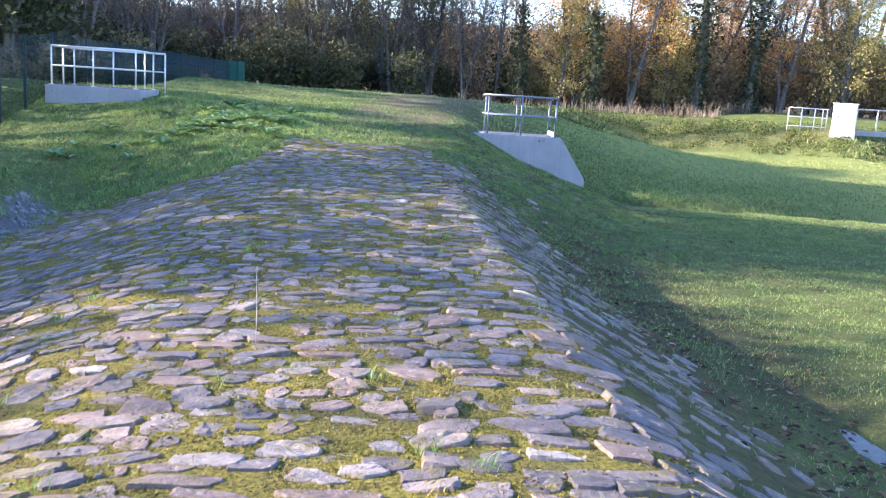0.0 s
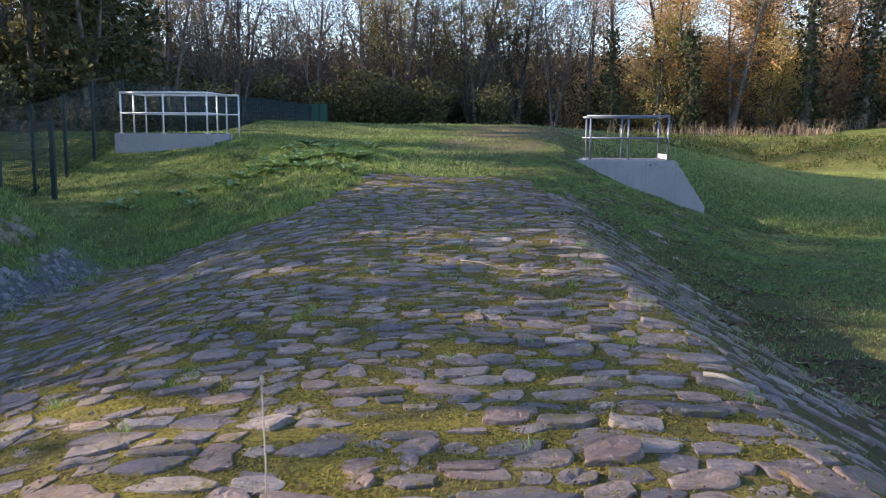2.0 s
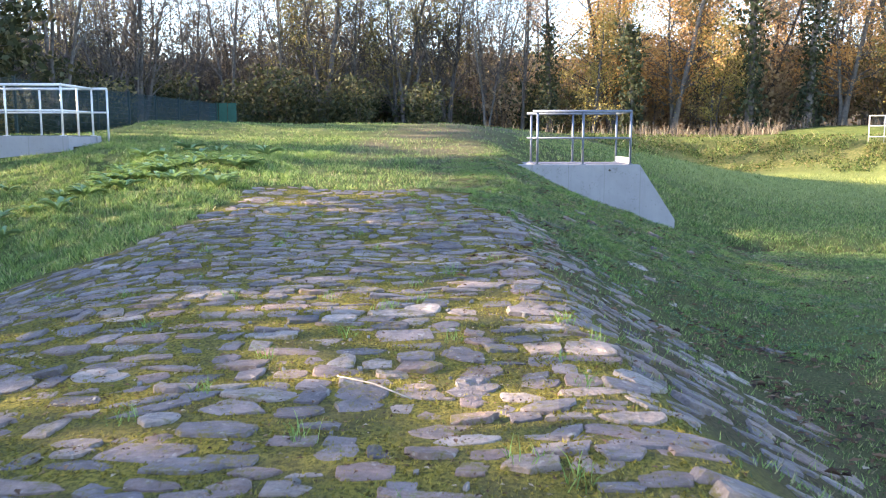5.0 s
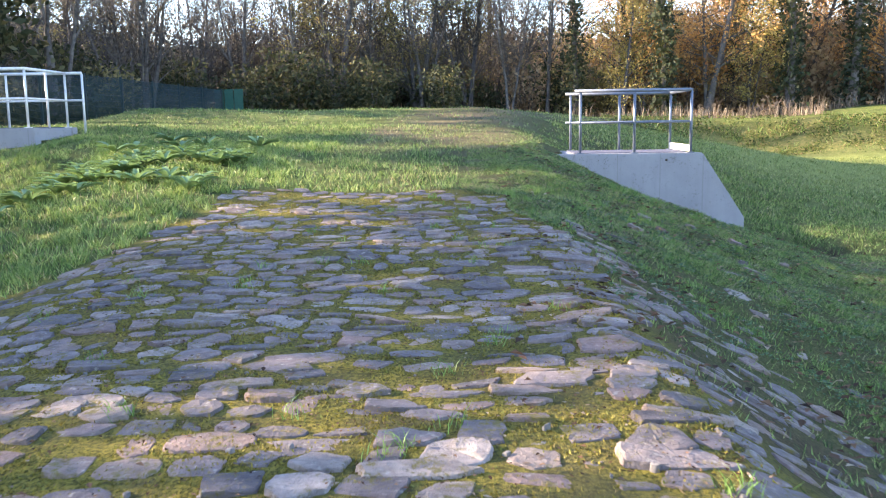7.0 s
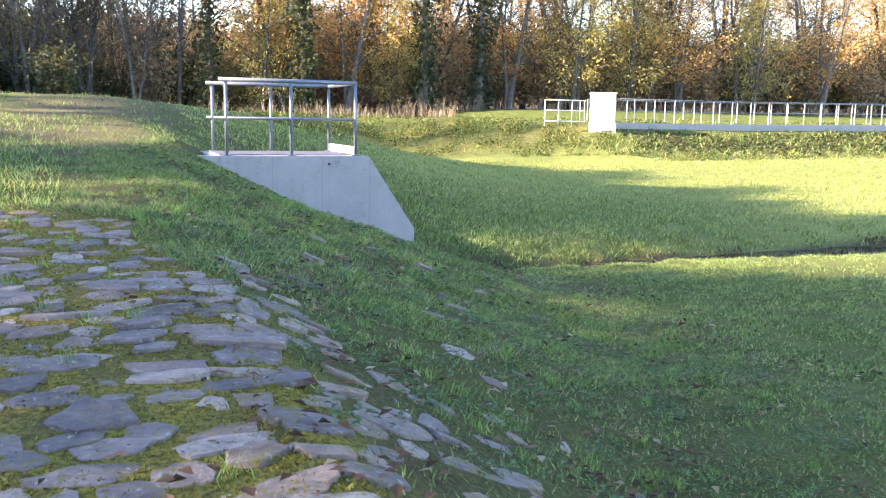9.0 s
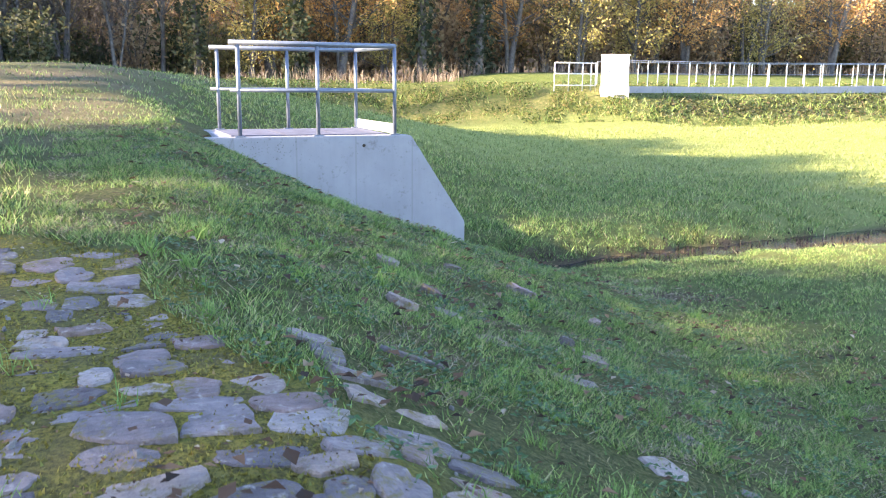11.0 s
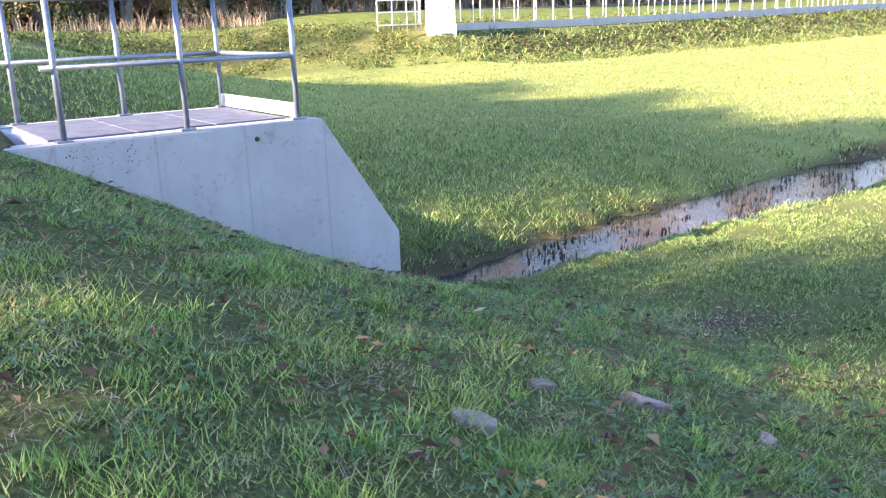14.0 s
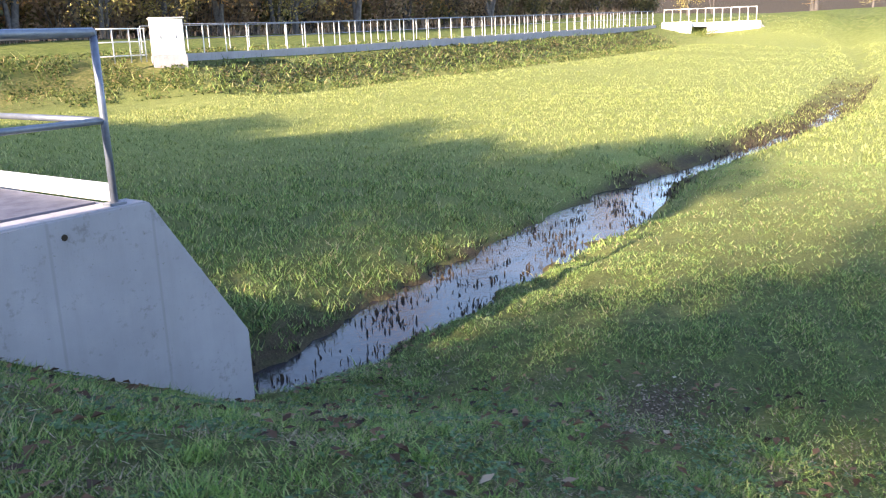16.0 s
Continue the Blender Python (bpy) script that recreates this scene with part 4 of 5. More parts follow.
blades("grass", "short green meadow grass across the basin floor", "grass", x, y, spread(len(x), 0.05, 0.11), spread(len(x), 0.02, 0.04), spread(len(x), 0.2, 1.0), SUNLIT_MEADOW, 3, segs=1)
x, y = scatter(3.8, 15, 26.0, 34.5, 900, lambda x, y: grass_share(x, y) * (0.35 + 0.65 * step(15, 10, x)) * step(34.5, 30, y + waves(x, y, 1.3, 29)))
blades("grass", "uneven green grass beyond the ditch", "grass", x, y, spread(len(x), 0.03, 0.12), spread(len(x), 0.012, 0.022), spread(len(x), 0.2, 1.2), GRASS, 14, segs=1)
x, y = scatter(3.6, 30, 24.9, 28.6, 130, lambda x, y: np.exp(-((line_distance(x, y, DITCH) - 1.05) / 0.3) ** 2) * np.clip(0.5 + waves(x, y, 1.4, 30), 0, 1))
blades("ditch_grass", "long dark grass and weeds along the ditch edge", "grass", x, y, spread(len(x), 0.05, 0.15), spread(len(x), 0.010, 0.022), spread(len(x), 0.4, 1.4), GRASS, 15)
x, y = scatter(4.9, 9.8, 17.5, 25.4, 1500, lambda x, y: np.clip(grass_share(x, y) + 0.1, 0, 1))
blades("grass", "close short grass on the basin floor", "grass", x, y, spread(len(x), 0.02, 0.06), spread(len(x), 0.008, 0.014), spread(len(x), 0.3, 1.5), GRASS, 16, segs=1)
x, y = scatter(1.2, 9.5, 1.0, 8.0, 1100, lambda x, y: grass_share(x, y) * np.clip(0.55 + 0.6 * waves(x, y, 1.7, 28), 0.05, 1))
blades("grass", "short worn grass at the foot of the stone flank", "grass", x, y, spread(len(x), 0.02, 0.055), spread(len(x), 0.006, 0.012), spread(len(x), 0.3, 1.6), GRASS, 13, segs=1)
x, y = scatter(34, 80, 10, 50, 70, grass_share)
blades("grass", "short green meadow grass at the basin's far end", "grass", x, y, spread(len(x), 0.05, 0.12), spread(len(x), 0.025, 0.05), spread(len(x), 0.2, 1.0), SUNLIT_MEADOW, 4, segs=1)
x, y = scatter(-16, 8, 27, 60, 300, lambda x, y: grass_share(x, y) * (basin_depth(x, y) < 6))
blades("grass", "rough green grass on the rising crest", "grass", x, y, spread(len(x), 0.025, 0.08), spread(len(x), 0.012, 0.026), spread(len(x), 0.3, 1.3), GRASS, 5, segs=1)


x, y = scatter(-0.9, 5.5, 17.5, 25.0, 1500, lambda x, y: np.clip(0.25 + 0.9 * waves(x, y, 0.8, 31) + 0.5 * waves(x, y, 0.25, 32), 0, 1) * ~under_box(x, y) * ~paved(x, y)[0])
blades("dry_grass", "flat dry straw-brown blades lying in the bank grass", "grass", x, y, spread(len(x), 0.012, 0.03), spread(len(x), 0.004, 0.008), spread(len(x), 1.5, 3.5), REED, 18, sink=-0.012, segs=1)


def tufts(x0, x1, y0, y1, n, each, keep, tall):
    cx, cy = R.uniform(x0, x1, n), R.uniform(y0, y1, n)
    k = R.rand(n) < keep(cx, cy)
    cx, cy = np.repeat(cx[k], each), np.repeat(cy[k], each)
    return cx + R.normal(0, 0.035, len(cx)), cy + R.normal(0, 0.035, len(cx))


x, y = tufts(-0.5, 5, 15, 25, 480, 34, lambda x, y: np.where(under_box(x, y), 0, np.clip(grass_share(x, y) + 0.15, 0, 1) * ~paved(x, y)[0]), 0.15)
blades("grass_tuft", "tufts of longer fresh green grass on the bank", "grass", x, y, spread(len(x), 0.03, 0.10), spread(len(x), 0.003, 0.006), spread(len(x), 0.2, 1.2), FRESH, 6)
CLUMPS = ((1.33, 20.01), (2.53, 20.17), (1.09, 19.52), (-0.12, 19.04), (0.0, 19.74), (-0.3, 19.25), (2.37, 19.18), (0.47, 19.11), (1.21, 21.98), (1.36, 21.94),
          (1.76, 21.64), (2.49, 22.03), (2.3, 21.53), (4.96, 22.6), (4.81, 21.11), (2.9, 20.9), (0.82, 20.15), (3.4, 20.3))
for i, (cx, cy) in enumerate(CLUMPS):
    x, y = cx + R.normal(0, 0.032, 46), cy + R.normal(0, 0.032, 46)
    blades("grass_clump", "single clump of long fresh green grass on the bank", "grass", x, y, spread(46, 0.05, 0.13), spread(46, 0.005, 0.009), spread(46, 0.3, 1.3), FRESH, 200 + i)
x, y = tufts(-9, -3.2, 12, 25, 3400, 22, lambda x, y: np.where(under_box(x, y), 0, np.clip(grass_share(x, y), 0, 1)), 0.2)
blades("grass_tuft", "tufts of long fresh green grass on the mound", "grass", x, y, spread(len(x), 0.05, 0.14), spread(len(x), 0.006, 0.012), spread(len(x), 0.3, 1.1), MOUND_GRASS, 7)
x, y = tufts(-4, 1.2, 2, 20, 130, 22, lambda x, y: paved(x, y)[0] * 1.0, 0.2)
blades("grass_tuft", "thin grass tufts growing between paving stones", "grass", x, y, spread(len(x), 0.03, 0.11), spread(len(x), 0.003, 0.006), spread(len(x), 0.3, 1.1), FRESH, 8)
x, y = scatter(4, 46, 25, 29, 230, lambda x, y: (line_distance(x, y, DITCH) < 0.95) * np.clip(0.25 + 0.9 * waves(x, y, 1.3, 40) + 0.6 * waves(x, y, 0.35, 42) + 0.5 * step(18, 26, x), 0, 1))
blades("reed_stubble", "dark cut reed stubble standing in the ditch water", "reeds", x, y, spread(len(x), 0.03, 0.11), spread(len(x), 0.01, 0.035), spread(len(x), 0.0, 0.5), STUBBLE, 9, z=np.maximum(height(x, y), -1.505 + 0.85 * step(28, 85, x)) - 0.02)
x, y = scatter(-6, 95, 57.5, 61.5, 50, lambda x, y: np.clip(0.5 + 0.7 * waves(x, y, 3.5, 41), 0.05, 1) * ~((x < 8) & (y < 59)) * ~((x > 18) & (y < 60.6)) * (0.4 + 0.6 * (x > 6)))
blades("dry_reeds", "tall dry straw-coloured reeds before the wood", "reeds", x, y, spread(len(x), 0.3, 1.0) * (0.8 + 0.7 * np.clip(waves(x, y, 2.5, 45), -0.4, 1)), spread(len(x), 0.02, 0.05), spread(len(x), 0.0, 0.5), REED, 10)


def litter(x, y, size, mat, name, label, category, lift, seed, tilt=0.5):
    """Loose leaves lying about: a bent diamond each."""
    r = np.random.RandomState(seed)
    n = len(x)
    z = height(x, y) + lift
    a = r.uniform(0, 6.283, n)
    ca, sa = np.cos(a), np.sin(a)
    s = size * r.uniform(0.6, 1.3, n)
    t1, t2 = r.uniform(-tilt, tilt, n) * s, r.uniform(0, tilt, n) * s
    v = np.stack([np.stack([x - ca * s, y - sa * s, z + t1], 1), np.stack([x + sa * s * 0.6, y - ca * s * 0.6, z + t2], 1),
                  np.stack([x + ca * s, y + sa * s, z - t1 * 0.3], 1), np.stack([x - sa * s * 0.6, y + ca * s * 0.6, z + t2], 1)], 1).reshape(-1, 3)
    k = np.arange(n)[:, None] * 4
    f = np.concatenate([k + np.array([[0, 1, 2]]), k + np.array([[0, 2, 3]])], 0)
    me = mesh_data(name, v.tolist(), f.tolist(), mat)
    return tagged(new(name, me), label, category, kind="stuff")


x, y = scatter(-0.5, 6, 13, 25, 50, lambda x, y: (0.4 + 0.8 * waves(x, y, 1.5, 50)) * ~under_box(x, y))
litter(x, y, 0.034, DEAD, "fallen_leaves", "brown fallen leaves lying in the bank grass", "leaves", 0.05, 61)
x, y = 5.25 + R.normal(0, 0.42, 380), 22.05 + R.normal(0, 0.22, 380)
litter(x, y, 0.014, REED, "dry_straw", "pale dry straw on the bare patch", "straw", 0.012, 65, 0.3)
x, y = scatter(1.5, 6.5, 1.5, 16, 110, lambda x, y: np.exp(-((basin_depth(x, y) - 2.2) / 0.8) ** 2) * np.clip(0.6 + 0.8 * waves(x, y, 1.2, 51), 0, 1))
litter(x, y, 0.04, DEAD, "fallen_leaves", "dark fallen leaves at the foot of the bank", "leaves", 0.03, 62)
x, y = scatter(-4, 1.2, 2, 20, 7, lambda x, y: 1.0 + 0 * x)
litter(x, y, 0.016, DEAD, "fallen_leaves", "small brown leaf scraps on the paving", "leaves", 0.03, 63)
x, y = scatter(-0.3, 5, 15, 25, 700, lambda x, y: np.clip(0.2 + 0.9 * waves(x, y, 0.9, 52), 0, 1) * ~under_box(x, y) * ~paved(x, y)[0])
litter(x, y, 0.018, leaf_material("weed_leaf", ((0.0, (0.035, 0.08, 0.03)), (1.0, (0.10, 0.19, 0.065))), 0.25, 0.45), "clover", "low green clover and weeds in the bank grass", "weeds", 0.035, 64)


def bank_share(x, y):
    d = basin_depth(x, y)
    return ((d > -0.3) & (d < 5.0) & ((y > 47) | ((x > 16) & (y > 45)))) * np.clip(0.55 + 0.7 * waves(x, y, 2.4, 70), 0, 1)


x, y = scatter(4, 76, 45, 58, 150, lambda x, y: bank_share(x, y) * np.where((x > 23.1) & (y > 46.5) & (y < 50.3), 0.12, 1.0))
litter(x, y, 0.06, leaf_material("bank_weed_leaf", ((0.0, (0.035, 0.05, 0.018)), (0.4, (0.12, 0.17, 0.045)), (0.75, (0.26, 0.28, 0.09)), (1.0, (0.36, 0.27, 0.14)))), "bank_weeds", "rough mixed weeds and ivy on the far bank", "weeds", 0.10, 71, 1.2)
# Ivy and weeds of their own kind, darkened further for the slope's shade.
x, y = scatter(23.2, 74, 46.3, 49.95, 130, lambda x, y: np.clip(0.75 + 0.6 * waves(x, y, 2.2, 73), 0.1, 1) * step(46.3, 47.6, y + 0.4 * waves(x, y, 1.5, 75)))
litter(x, y, 0.085, leaf_material("shaded_bank_ivy_leaf", ((0.0, (0.025, 0.04, 0.02)), (0.5, (0.055, 0.085, 0.035)), (0.8, (0.12, 0.12, 0.055)), (1.0, (0.20, 0.14, 0.09))), 0.2, 0.5), "bank_ivy", "green ivy and brown weeds, darkened for shade below the channel wall", "ivy", 0.05, 74, 0.9)
x, y = scatter(4, 76, 45, 58, 30, bank_share)
blades("bank_grass", "rough long grass on the far bank", "grass", x, y, spread(len(x), 0.15, 0.4), spread(len(x), 0.03, 0.06), spread(len(x), 0.3, 1.0), GRASS, 72, segs=1)


MOSS = leaf_material("moss_shoot", ((0.0, (0.09, 0.075, 0.02)), (0.3, (0.17, 0.15, 0.03)), (0.7, (0.30, 0.25, 0.045)), (0.9, (0.20, 0.22, 0.05)), (1.0, (0.22, 0.15, 0.08))), 0.3)
x, y = scatter(-3.6, 1.2, 2.2, 20.6, 3300, lambda x, y: paved(x, y)[0] * np.clip(0.65 + 0.8 * waves(x, y, 1.0, 80) + 0.4 * waves(x, y, 0.2, 81), 0, 1))
blades("moss", "yellow-green moss cushions between the paving stones", "moss", x, y, spread(len(x), 0.006, 0.02), spread(len(x), 0.010, 0.022), spread(len(x), 0.2, 1.2), MOSS, 82, sink=0.004, segs=1)
x, y = scatter(-3.6, 1.2, 2.2, 20.5, 70, lambda x, y: paved(x, y)[0] * np.clip(0.4 + 0.8 * waves(x, y, 1.3, 85), 0, 1))
litter(x, y, 0.013, REED, "dry_straw", "pale dry straw scraps in the paving joints", "straw", 0.012, 86, 0.4)
x, y = scatter(-3.6, 1.2, 2.2, 19, 330, lambda x, y: paved(x, y)[0] * np.clip(0.3 + 0.8 * waves(x, y, 0.8, 83), 0, 1))
litter(x, y, 0.010, DEAD, "paving_debris", "fine brown plant debris between the stones", "debris", 0.012, 84)


def dock_plant(seed):
    r = np.random.RandomState(seed)
    th = new("dock_plant")
    tagged(th, "broad-leaved green dock plant on the grassy mound", "plant", "dock plants on the mound")
    for i in range(11):
        a, ln, w, up = r.uniform(0, 6.283), r.uniform(0.18, 0.34), r.uniform(0.07, 0.12), r.uniform(0.7, 1.5)
        v, f = [], []
        for j in range(6):
            t = j / 5
            half = w * math.sin(math.pi * min(1, 0.12 + 0.86 * t)) ** 0.7 * 0.5
            out, z = ln * t, 0.02 + ln * up * (t - 0.62 * t * t)
            for s in (-1, 0, 1):
                v.append((out * math.cos(a) - s * half * math.sin(a), out * math.sin(a) + s * half * math.cos(a), z + (0.02 if s else 0.0)))
        for j in range(5):
            for s in (0, 1):
                f.append((j * 3 + s, j * 3 + s + 1, j * 3 + s + 4, j * 3 + s + 3))
        part("leaf", mesh_data("leaf", v, f, DOCK, True), None, th)
    return th


DOCK = leaf_material("dock_leaf", ((0.0, (0.12, 0.22, 0.08)), (1.0, (0.24, 0.36, 0.15))), 0.3, 0.35)
proto = [dock_plant(s) for s in (1, 2, 3)]
rd = random.Random(9)
for i in range(64):
    x, y = min(-4.1, rd.gauss(-5.8, 1.3)), rd.gauss(20.9, 1.2)
    k = rd.uniform(0.75, 1.15)
    m = pose(x, y, ground_at(x, y), 0, 0, rd.uniform(0, 360)) @ Matrix.Scale(k, 4)
    c = copy_thing(proto[i % 3], m)
    c.matrix_basis = m
for ob in proto:
    for c in list(ob.children):
        bpy.data.objects.remove(c)
    bpy.data.objects.remove(ob)

for x, z in ((2.55, 0.60),):
    th = new("wall_plug")
    tagged(th, "small dark plug in the concrete outlet wall", "plug")
    part("disc", tube(bmesh.new(), [(x, OUT_AT[1] - 0.003 + 0.0087 * (x - 0.95), z), (x, OUT_AT[1] + 0.05, z)], 0.022, 8), STUBBLE, th)

r = np.random.RandomState(15)
v, f = [], []
for i in range(70):
    x, z = 1.02 + abs(r.normal(0.25, 0.28)), OUT_AT[2] - 0.05 - abs(r.normal(0.06, 0.09))
    s, y = r.uniform(0.002, 0.006), OUT_AT[1] + 0.0087 * (x - 0.95)
    for k in range(6):
        e = s * r.uniform(0.6, 1.3)
        v.append((x + e * math.cos(k * 1.047), y - 0.004, z + e * 1.2 * math.sin(k * 1.047)))
    v.append((x, y - 0.009, z))
    f += [(i * 7 + k, i * 7 + (k + 1) % 6, i * 7 + 6) for k in range(6)]
tagged(new("mud_splash", mesh_data("mud_splash", v, f, STUBBLE)), "dark mud splashes dried on the concrete wall", "mud", kind="stuff")

stalk = new("dry_stalk")
tagged(stalk, "single thin pale dry stalk standing in the paving", "plant")
sz = ground_at(-1.13, 5.15)
STRAW = plain("pale_straw", (0.34, 0.29, 0.23), (0.52, 0.46, 0.38), 0.8, 30)
part("stem", tube(bmesh.new(), [(-1.13, 5.15, sz - 0.03), (-1.125, 5.15, sz + 0.22), (-1.13, 5.14, sz + 0.5)], 0.0028, 5), STRAW, stalk)
part("seed_head", tube(bmesh.new(), [(-1.13, 5.14, sz + 0.5), (-1.128, 5.14, sz + 0.515), (-1.13, 5.14, sz + 0.53)], 0.007, 6), STRAW, stalk)
for name, (x0, y0), (x1, y1), r in (("stick", (0.62, 7.12), (0.80, 7.02), 0.014), ("stick", (-1.0, 10.75), (-0.62, 10.45), 0.004)):
    th = new(name)
    tagged(th, "pale dry stick lying on the mossy paving", "stick")
    za, zb = ground_at(x0, y0) + 0.045, ground_at(x1, y1) + 0.045
    part("wood", tube(bmesh.new(), [(x0, y0, za), ((x0 + x1) / 2, (y0 + y1) / 2 + 0.015, (za + zb) / 2 + 0.012), (x1, y1, zb)], r, 6), STRAW, th)


# ---- stone paving ----
def stone_material(name, r_kind):
    m = Mat(name, 0.72, 0, 0.35)
    r = m.random() if r_kind == "object" else m.island()
    base = m.ramp(r, ((0.0, (0.125, 0.11, 0.118)), (0.25, (0.19, 0.165, 0.172)), (0.5, (0.245, 0.21, 0.212)), (0.68, (0.23, 0.165, 0.15)), (0.82, (0.29, 0.225, 0.195)), (1.0, (0.35, 0.31, 0.295))))
    n = m.noise(9, 6, 0.7, True)
    c = m.mix(0.8, base, m.ramp(n, ((0.3, (0.45, 0.45, 0.47)), (0.7, (1.3, 1.26, 1.22)))), "MULTIPLY")
    grain = m.node("ShaderNodeTexNoise", Vector=m.node("ShaderNodeMapping", Vector=m.t.nodes.new("ShaderNodeNewGeometry").outputs["Position"], Scale=(18.0, 70.0, 40.0)).outputs[0], Scale=1.0, Detail=4.0, Roughness=0.7).outputs["Fac"]
    c = m.mix(0.6, c, m.ramp(grain, ((0.3, (0.6, 0.6, 0.62)), (0.7, (1.2, 1.2, 1.18)))), "MULTIPLY")
    lich = m.noise(23, 4, 0.6, True)
    c = m.mix(m.ramp(lich, ((0.6, (0, 0, 0)), (0.7, (0.6, 0.6, 0.6)))), c, (0.40, 0.38, 0.35))
    moss = m.math("MULTIPLY", m.noise(5, 5, 0.7, True), m.noise(31, 4, 0.7, True))
    c = m.mix(m.ramp(moss, ((0.265, (0, 0, 0)), (0.36, (0.9, 0.9, 0.9)))), c, (0.15, 0.125, 0.025))
    m.color(c)
    m.bump(m.math("ADD", m.noise(16, 6, 0.7, True), m.math("ADD", m.math("MULTIPLY", m.noise(70, 4, 0.6, True), 0.4), m.math("MULTIPLY", grain, 0.4))), 0.9, 0.022)
    return m.m


STONE, STONE_REST = stone_material("greywacke", "object"), stone_material("greywacke_rest", "island")


def stone_shape(seed):
    """A split rubble stone in a unit square: a cornered outline, a broken edge and a flat, slightly stepped top."""
    r = np.random.RandomState(seed)
    corners = r.choice((4, 5, 5, 6, 6))
    start = {4: math.pi / 4, 5: r.uniform(0, 1.2), 6: r.uniform(0, 1.0)}[int(corners)]
    ang = start + np.arange(corners) * 2 * math.pi / corners + r.uniform(-0.24, 0.24, corners)
    reach = 0.5 / np.maximum(np.abs(np.cos(ang)), np.abs(np.sin(ang))) * r.uniform(0.80, 1.03, corners)
    cor = np.stack([np.cos(ang) * reach, np.sin(ang) * reach], 1)
    rim = []
    for i in range(corners):
        p, q = cor[i], cor[(i + 1) % corners]
        rim += [p * r.uniform(0.90, 1.0), p + (q - p) * r.uniform(0.24, 0.38) + r.normal(0, 0.022, 2), p + (q - p) * r.uniform(0.62, 0.78) + r.normal(0, 0.022, 2)]
    rim = np.array(rim)
    n = len(rim)
    cx, cy = rim[:, 0], rim[:, 1]
    tx, ty = r.uniform(-0.45, 0.45, 2)
    fold, fa = r.choice((0.0, 0.15, 0.4, 0.65)), r.uniform(0, 6.28)
    v = []
    for k, (s, z) in enumerate(((1.04, -1.2), (1.0, 0.5), (0.955, 0.88), (0.55, 1.0))):
        for i in range(n):
            x, y = cx[i] * s, cy[i] * s
            zz = z
            if k:
                zz += x * tx + y * ty + fold * (1 if x * math.cos(fa) + y * math.sin(fa) > 0.08 else 0) + r.normal(0, (0, 0.13, 0.08, 0.06)[k])
            v.append((x + r.normal(0, 0.006), y + r.normal(0, 0.006), zz))
    v.append((0, 0, 1.0 + r.normal(0, 0.06)))
    f = []
    for k in range(3):
        for i in range(n):
            j = (i + 1) % n
            f.append((k * n + i, k * n + j, (k + 1) * n + j, (k + 1) * n + i))
    f += [(3 * n + i, 3 * n + (i + 1) % n, 4 * n) for i in range(n)]
    return np.array(v), f


SHAPES = [stone_shape(100 + i) for i in range(40)]
STONE_MESHES = [mesh_data("stone", v.tolist(), f, STONE) for v, f in SHAPES]


def ground_frame(x, y):
    e = 0.08
    gx = (height(x + e, y) - height(x - e, y)) / (2 * e)
    gy = (height(x, y + e) - height(x, y - e)) / (2 * e)
    return height(x, y), gx, gy


def lay_stones():
    r = np.random.RandomState(4)
    out = []
    y = -4.0
    while y < PAVE_END + 0.2:
        deep = r.uniform(0.125, 0.215)
        x = -6.9 + r.uniform(0, 0.3)
        while x < 4.2:
            wide = float(np.clip(r.lognormal(-1.45, 0.36), 0.14, 0.46))
            out.append((x + wide / 2, y + deep / 2 + 0.07 * math.sin(x * 1.1 + 0.3 * y) + 0.03 * math.sin(x * 4.3 + 1.7 * y) + r.normal(0, 0.026), wide, deep * r.uniform(0.68, 1.16), r.rand(), r.normal(0, 9.0)))
            x += wide
        y += deep
    return np.array(out)


stones = lay_stones()
sx, sy = stones[:, 0], stones[:, 1]
crest, flank = paved(sx, sy)
depth = basin_depth(sx, sy)
edge = (depth > -0.38) & (depth < 0.10) & crest
bare_share = 0.955 - 0.15 * step(16, 20, sy)
keep = (crest & (stones[:, 4] < bare_share)) | (flank & (stones[:, 4] < 0.78 - 0.22 * depth))
loose = (~crest) & (~flank) & (sx > 0.3) & (sx < 3.0) & (sy > 15) & (stones[:, 4] < 0.035)
stones, flank_k, edge_k = stones[keep | loose], (flank | loose)[keep | loose], edge[keep | loose]
sz, gx, gy = ground_frame(stones[:, 0], stones[:, 1])
rs = np.random.RandomState(8)


def stone_matrix(i):
    x, y, w, d, _, turn = stones[i]
    k = 1.16 if edge_k[i] else 1.0
    n = Vector((-gx[i] + rs.normal(0, 0.03), -gy[i] + rs.normal(0, 0.03), 1)).normalized()
    u = Vector((1, 0, gx[i])).normalized()
    v = n.cross(u).normalized()
    u = v.cross(n)
    m = Matrix((u, v, n)).transposed().to_4x4()
    m.translation = (x, y, sz[i] + rs.normal(-0.011, 0.005))
    hz = rs.uniform(0.014, 0.026) * (0.9 if edge_k[i] else 1.0)
    hz *= min(1.0, max(0.7, w / 0.24))
    gap = rs.uniform(0.92, 1.06)
    return m @ Matrix.Rotation(radians(turn), 4, "Z") @ Matrix.Diagonal((w * gap * k, d * rs.uniform(1.0, 1.16) * k, hz, 1))


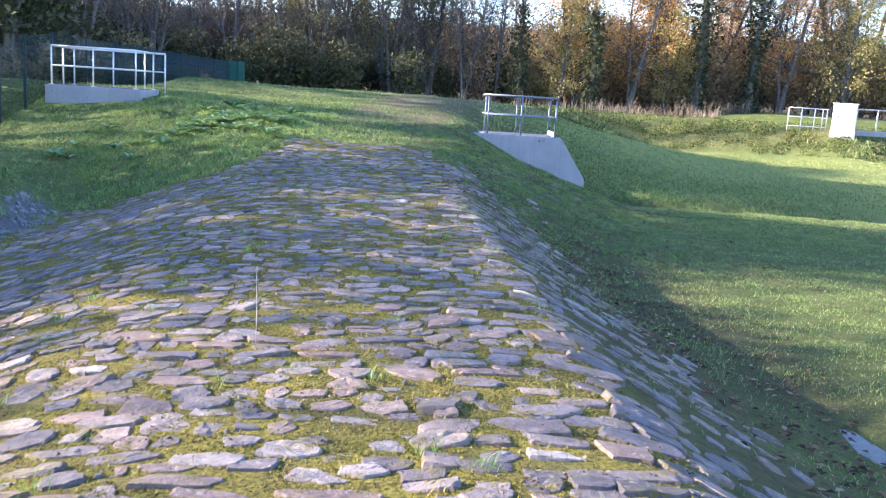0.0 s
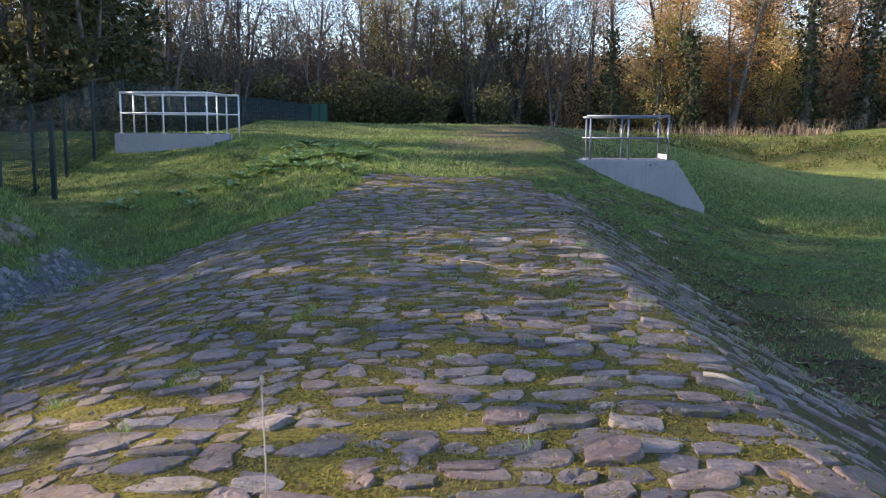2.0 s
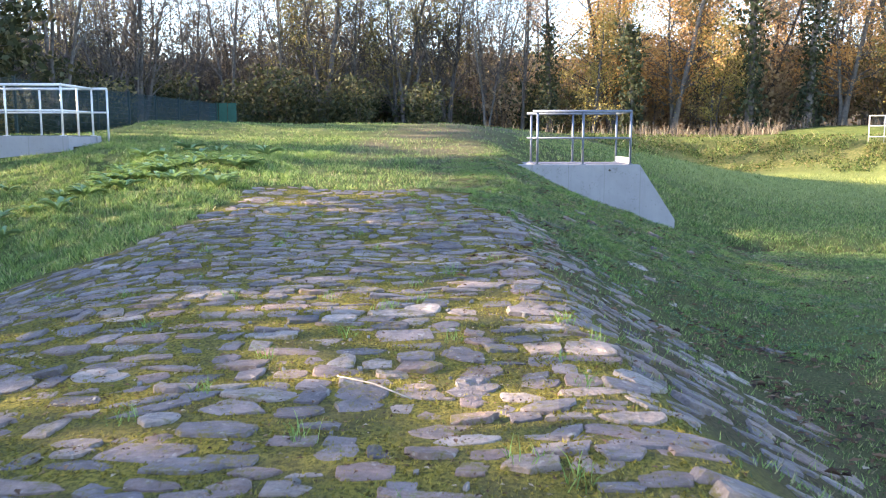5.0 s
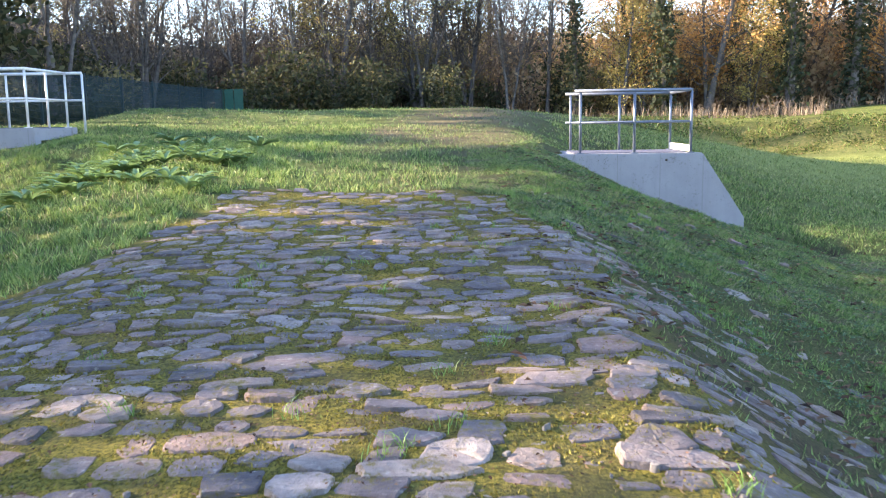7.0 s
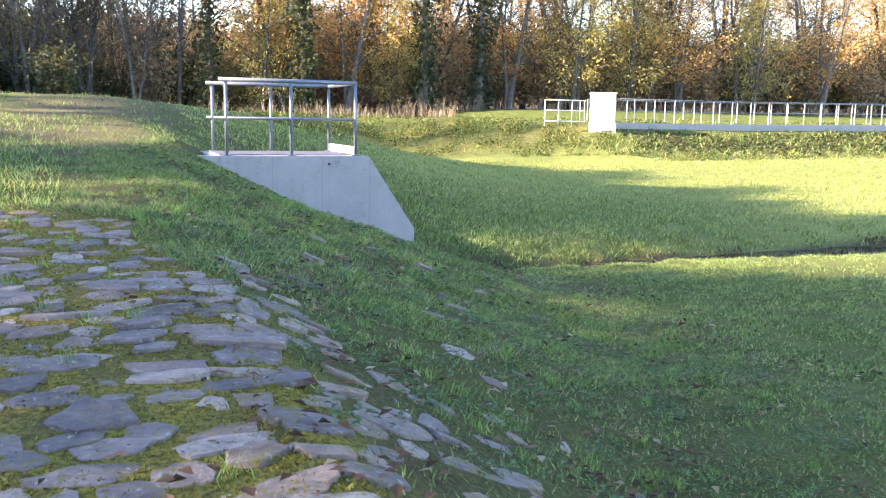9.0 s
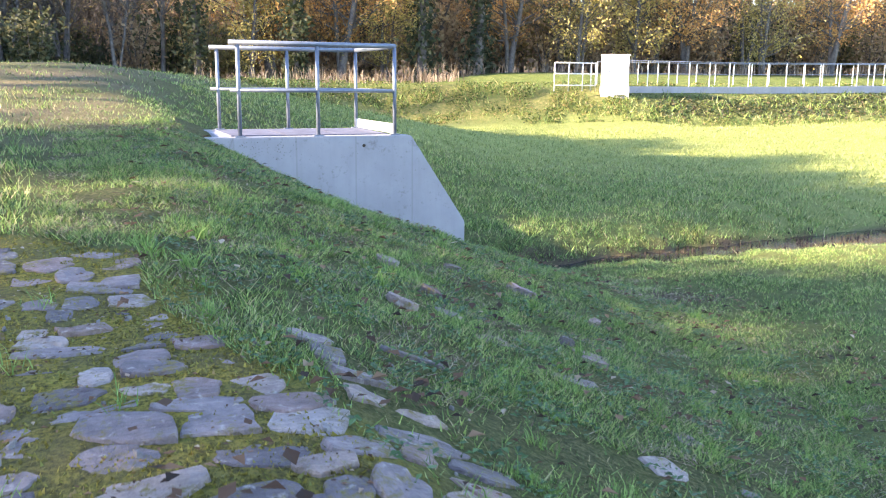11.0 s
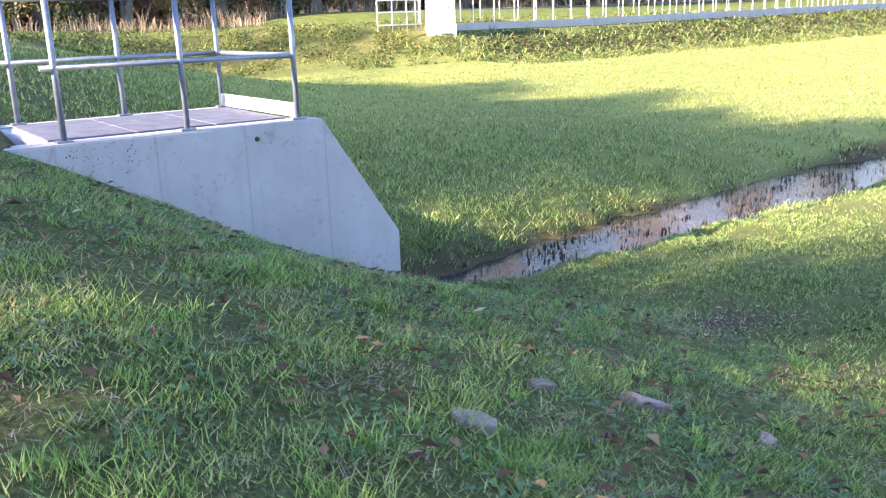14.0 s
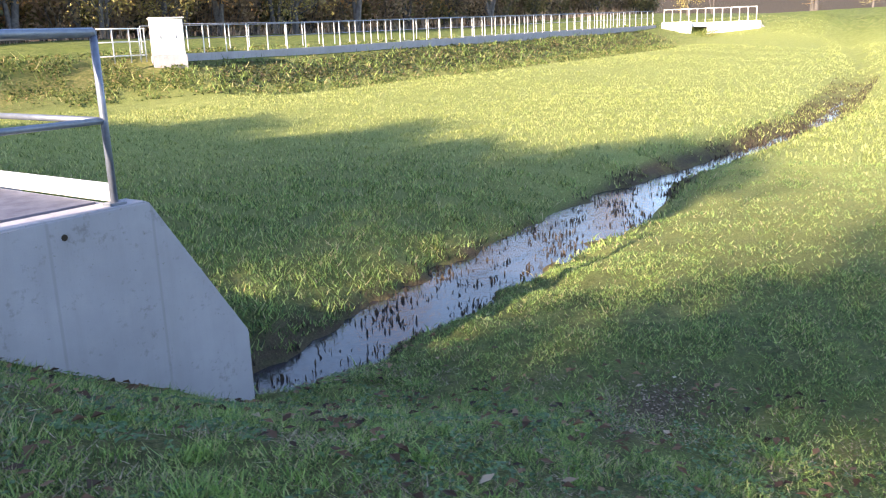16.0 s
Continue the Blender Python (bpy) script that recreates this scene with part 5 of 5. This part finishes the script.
def stone_field(name, label, index, near_x):
    """The stones nearest the walk stand singly under the field; the others are joined."""
    th = new(name)
    tagged(th, label, "paving", kind="structure")
    order = sorted(index, key=lambda i: abs(stones[i][0] - near_x(stones[i][1])) + (100 if not 3.2 < stones[i][1] < 20.5 else 0))
    vs, fs, base = [], [], 0
    for k, i in enumerate(order):
        s = int(rs.randint(len(SHAPES)))
        m = stone_matrix(i)
        if k < 300:
            ob = new("stone", STONE_MESHES[s])
            ob.parent = th
            ob.matrix_basis = m
        else:
            a = np.array(m)
            vs.append(SHAPES[s][0] @ a[:3, :3].T + a[:3, 3])
            fs += [tuple(base + q for q in f) for f in SHAPES[s][1]]
            base += len(vs[-1])
    if vs:
        ob = part("stones", mesh_data("stones", np.concatenate(vs).tolist(), fs, STONE_REST), None, th)
        tagged(ob, kind="stuff")
    return th


idx = np.arange(len(stones))
stone_field("pavement", "mossy grey-violet rubble stone paving on the crest", idx[~flank_k].tolist(), lambda y: -0.25)
stone_field("stone_revetment", "half-overgrown grey stone facing on the shaded flank", idx[flank_k].tolist(), lambda y: 0.6)


def field_of(name, label, kind_label, x, y, w, lift):
    z, ax, ay = ground_frame(x, y)
    r = np.random.RandomState(12)
    vs, fs, base = [], [], 0
    for i in range(len(x)):
        v, f = SHAPES[int(r.randint(len(SHAPES)))]
        k = w * r.uniform(0.6, 1.4)
        p = v * np.array((k, k * r.uniform(0.6, 0.9), k * lift))
        a = r.uniform(0, 3.1)
        q = np.stack([p[:, 0] * math.cos(a) - p[:, 1] * math.sin(a), p[:, 0] * math.sin(a) + p[:, 1] * math.cos(a), p[:, 2]], 1)
        q[:, 2] += q[:, 0] * ax[i] + q[:, 1] * ay[i]
        vs.append(q + np.array((x[i], y[i], z[i])))
        fs += [tuple(base + t for t in g) for g in f]
        base += len(v)
    return tagged(new(name, mesh_data(name, np.concatenate(vs).tolist(), fs, kind_label)), label, "stones", kind="stuff")


PEBBLE = plain("pebble", (0.12, 0.115, 0.117), (0.25, 0.235, 0.23), 0.7, 20, 0, 0.2, per_island=0.25)
x, y = scatter(-7.6, -4.6, 6, 14.2, 60, lambda x, y: (line_distance(x, y, CHANNEL) < 0.36) * 1.0)
field_of("gravel", "pale grey gravel in the narrow drainage channel", PEBBLE, x, y, 0.085, 0.3)
x, y = scatter(-11, -7.3, 7, 14.5, 9, lambda x, y: 1.0 * (line_distance(x, y, CHANNEL) > 0.75))
field_of("bank_stones", "grey stones pitched into the opposite bank", STONE_REST, x, y, 0.26, 0.14)
x, y = scatter(-4, 1.0, 2.5, 19, 5, lambda x, y: 1.0 + 0 * x)
field_of("stone_chips", "small pale stone chips lying on the paving", PEBBLE, x, y, 0.024, 0.5)

# flat stones half sunk in the bank's grass
for i, (x, y, w, d, turn) in enumerate(((1.38, 20.32, 0.22, 0.13, -35), (2.6, 20.55, 0.28, 0.12, -40), (1.06, 19.09, 0.24, 0.12, -60), (1.46, 19.68, 0.2, 0.1, -25),
                                        (2.05, 20.68, 0.18, 0.1, -15), (2.3, 18.91, 0.22, 0.13, -20), (2.36, 19.39, 0.14, 0.09, 10), (3.1, 20.2, 0.16, 0.1, 30))):
    z, ax, ay = (float(q) for q in ground_frame(np.array(x), np.array(y)))
    ob = new("bank_stone", STONE_MESHES[(3 + 5 * i) % len(STONE_MESHES)])
    n = Vector((-ax, -ay, 1)).normalized()
    u = Vector((1, 0, ax)).normalized()
    m = Matrix((n.cross(u).cross(n), n.cross(u), n)).transposed().to_4x4()
    m.translation = (x, y, z + 0.006)
    ob.matrix_basis = m @ Matrix.Rotation(radians(turn), 4, "Z") @ Matrix.Diagonal((w, d, 0.035, 1))
    tagged(ob, "flat grey-violet stone half sunk in bank grass", "stone", "flat stones in the bank")
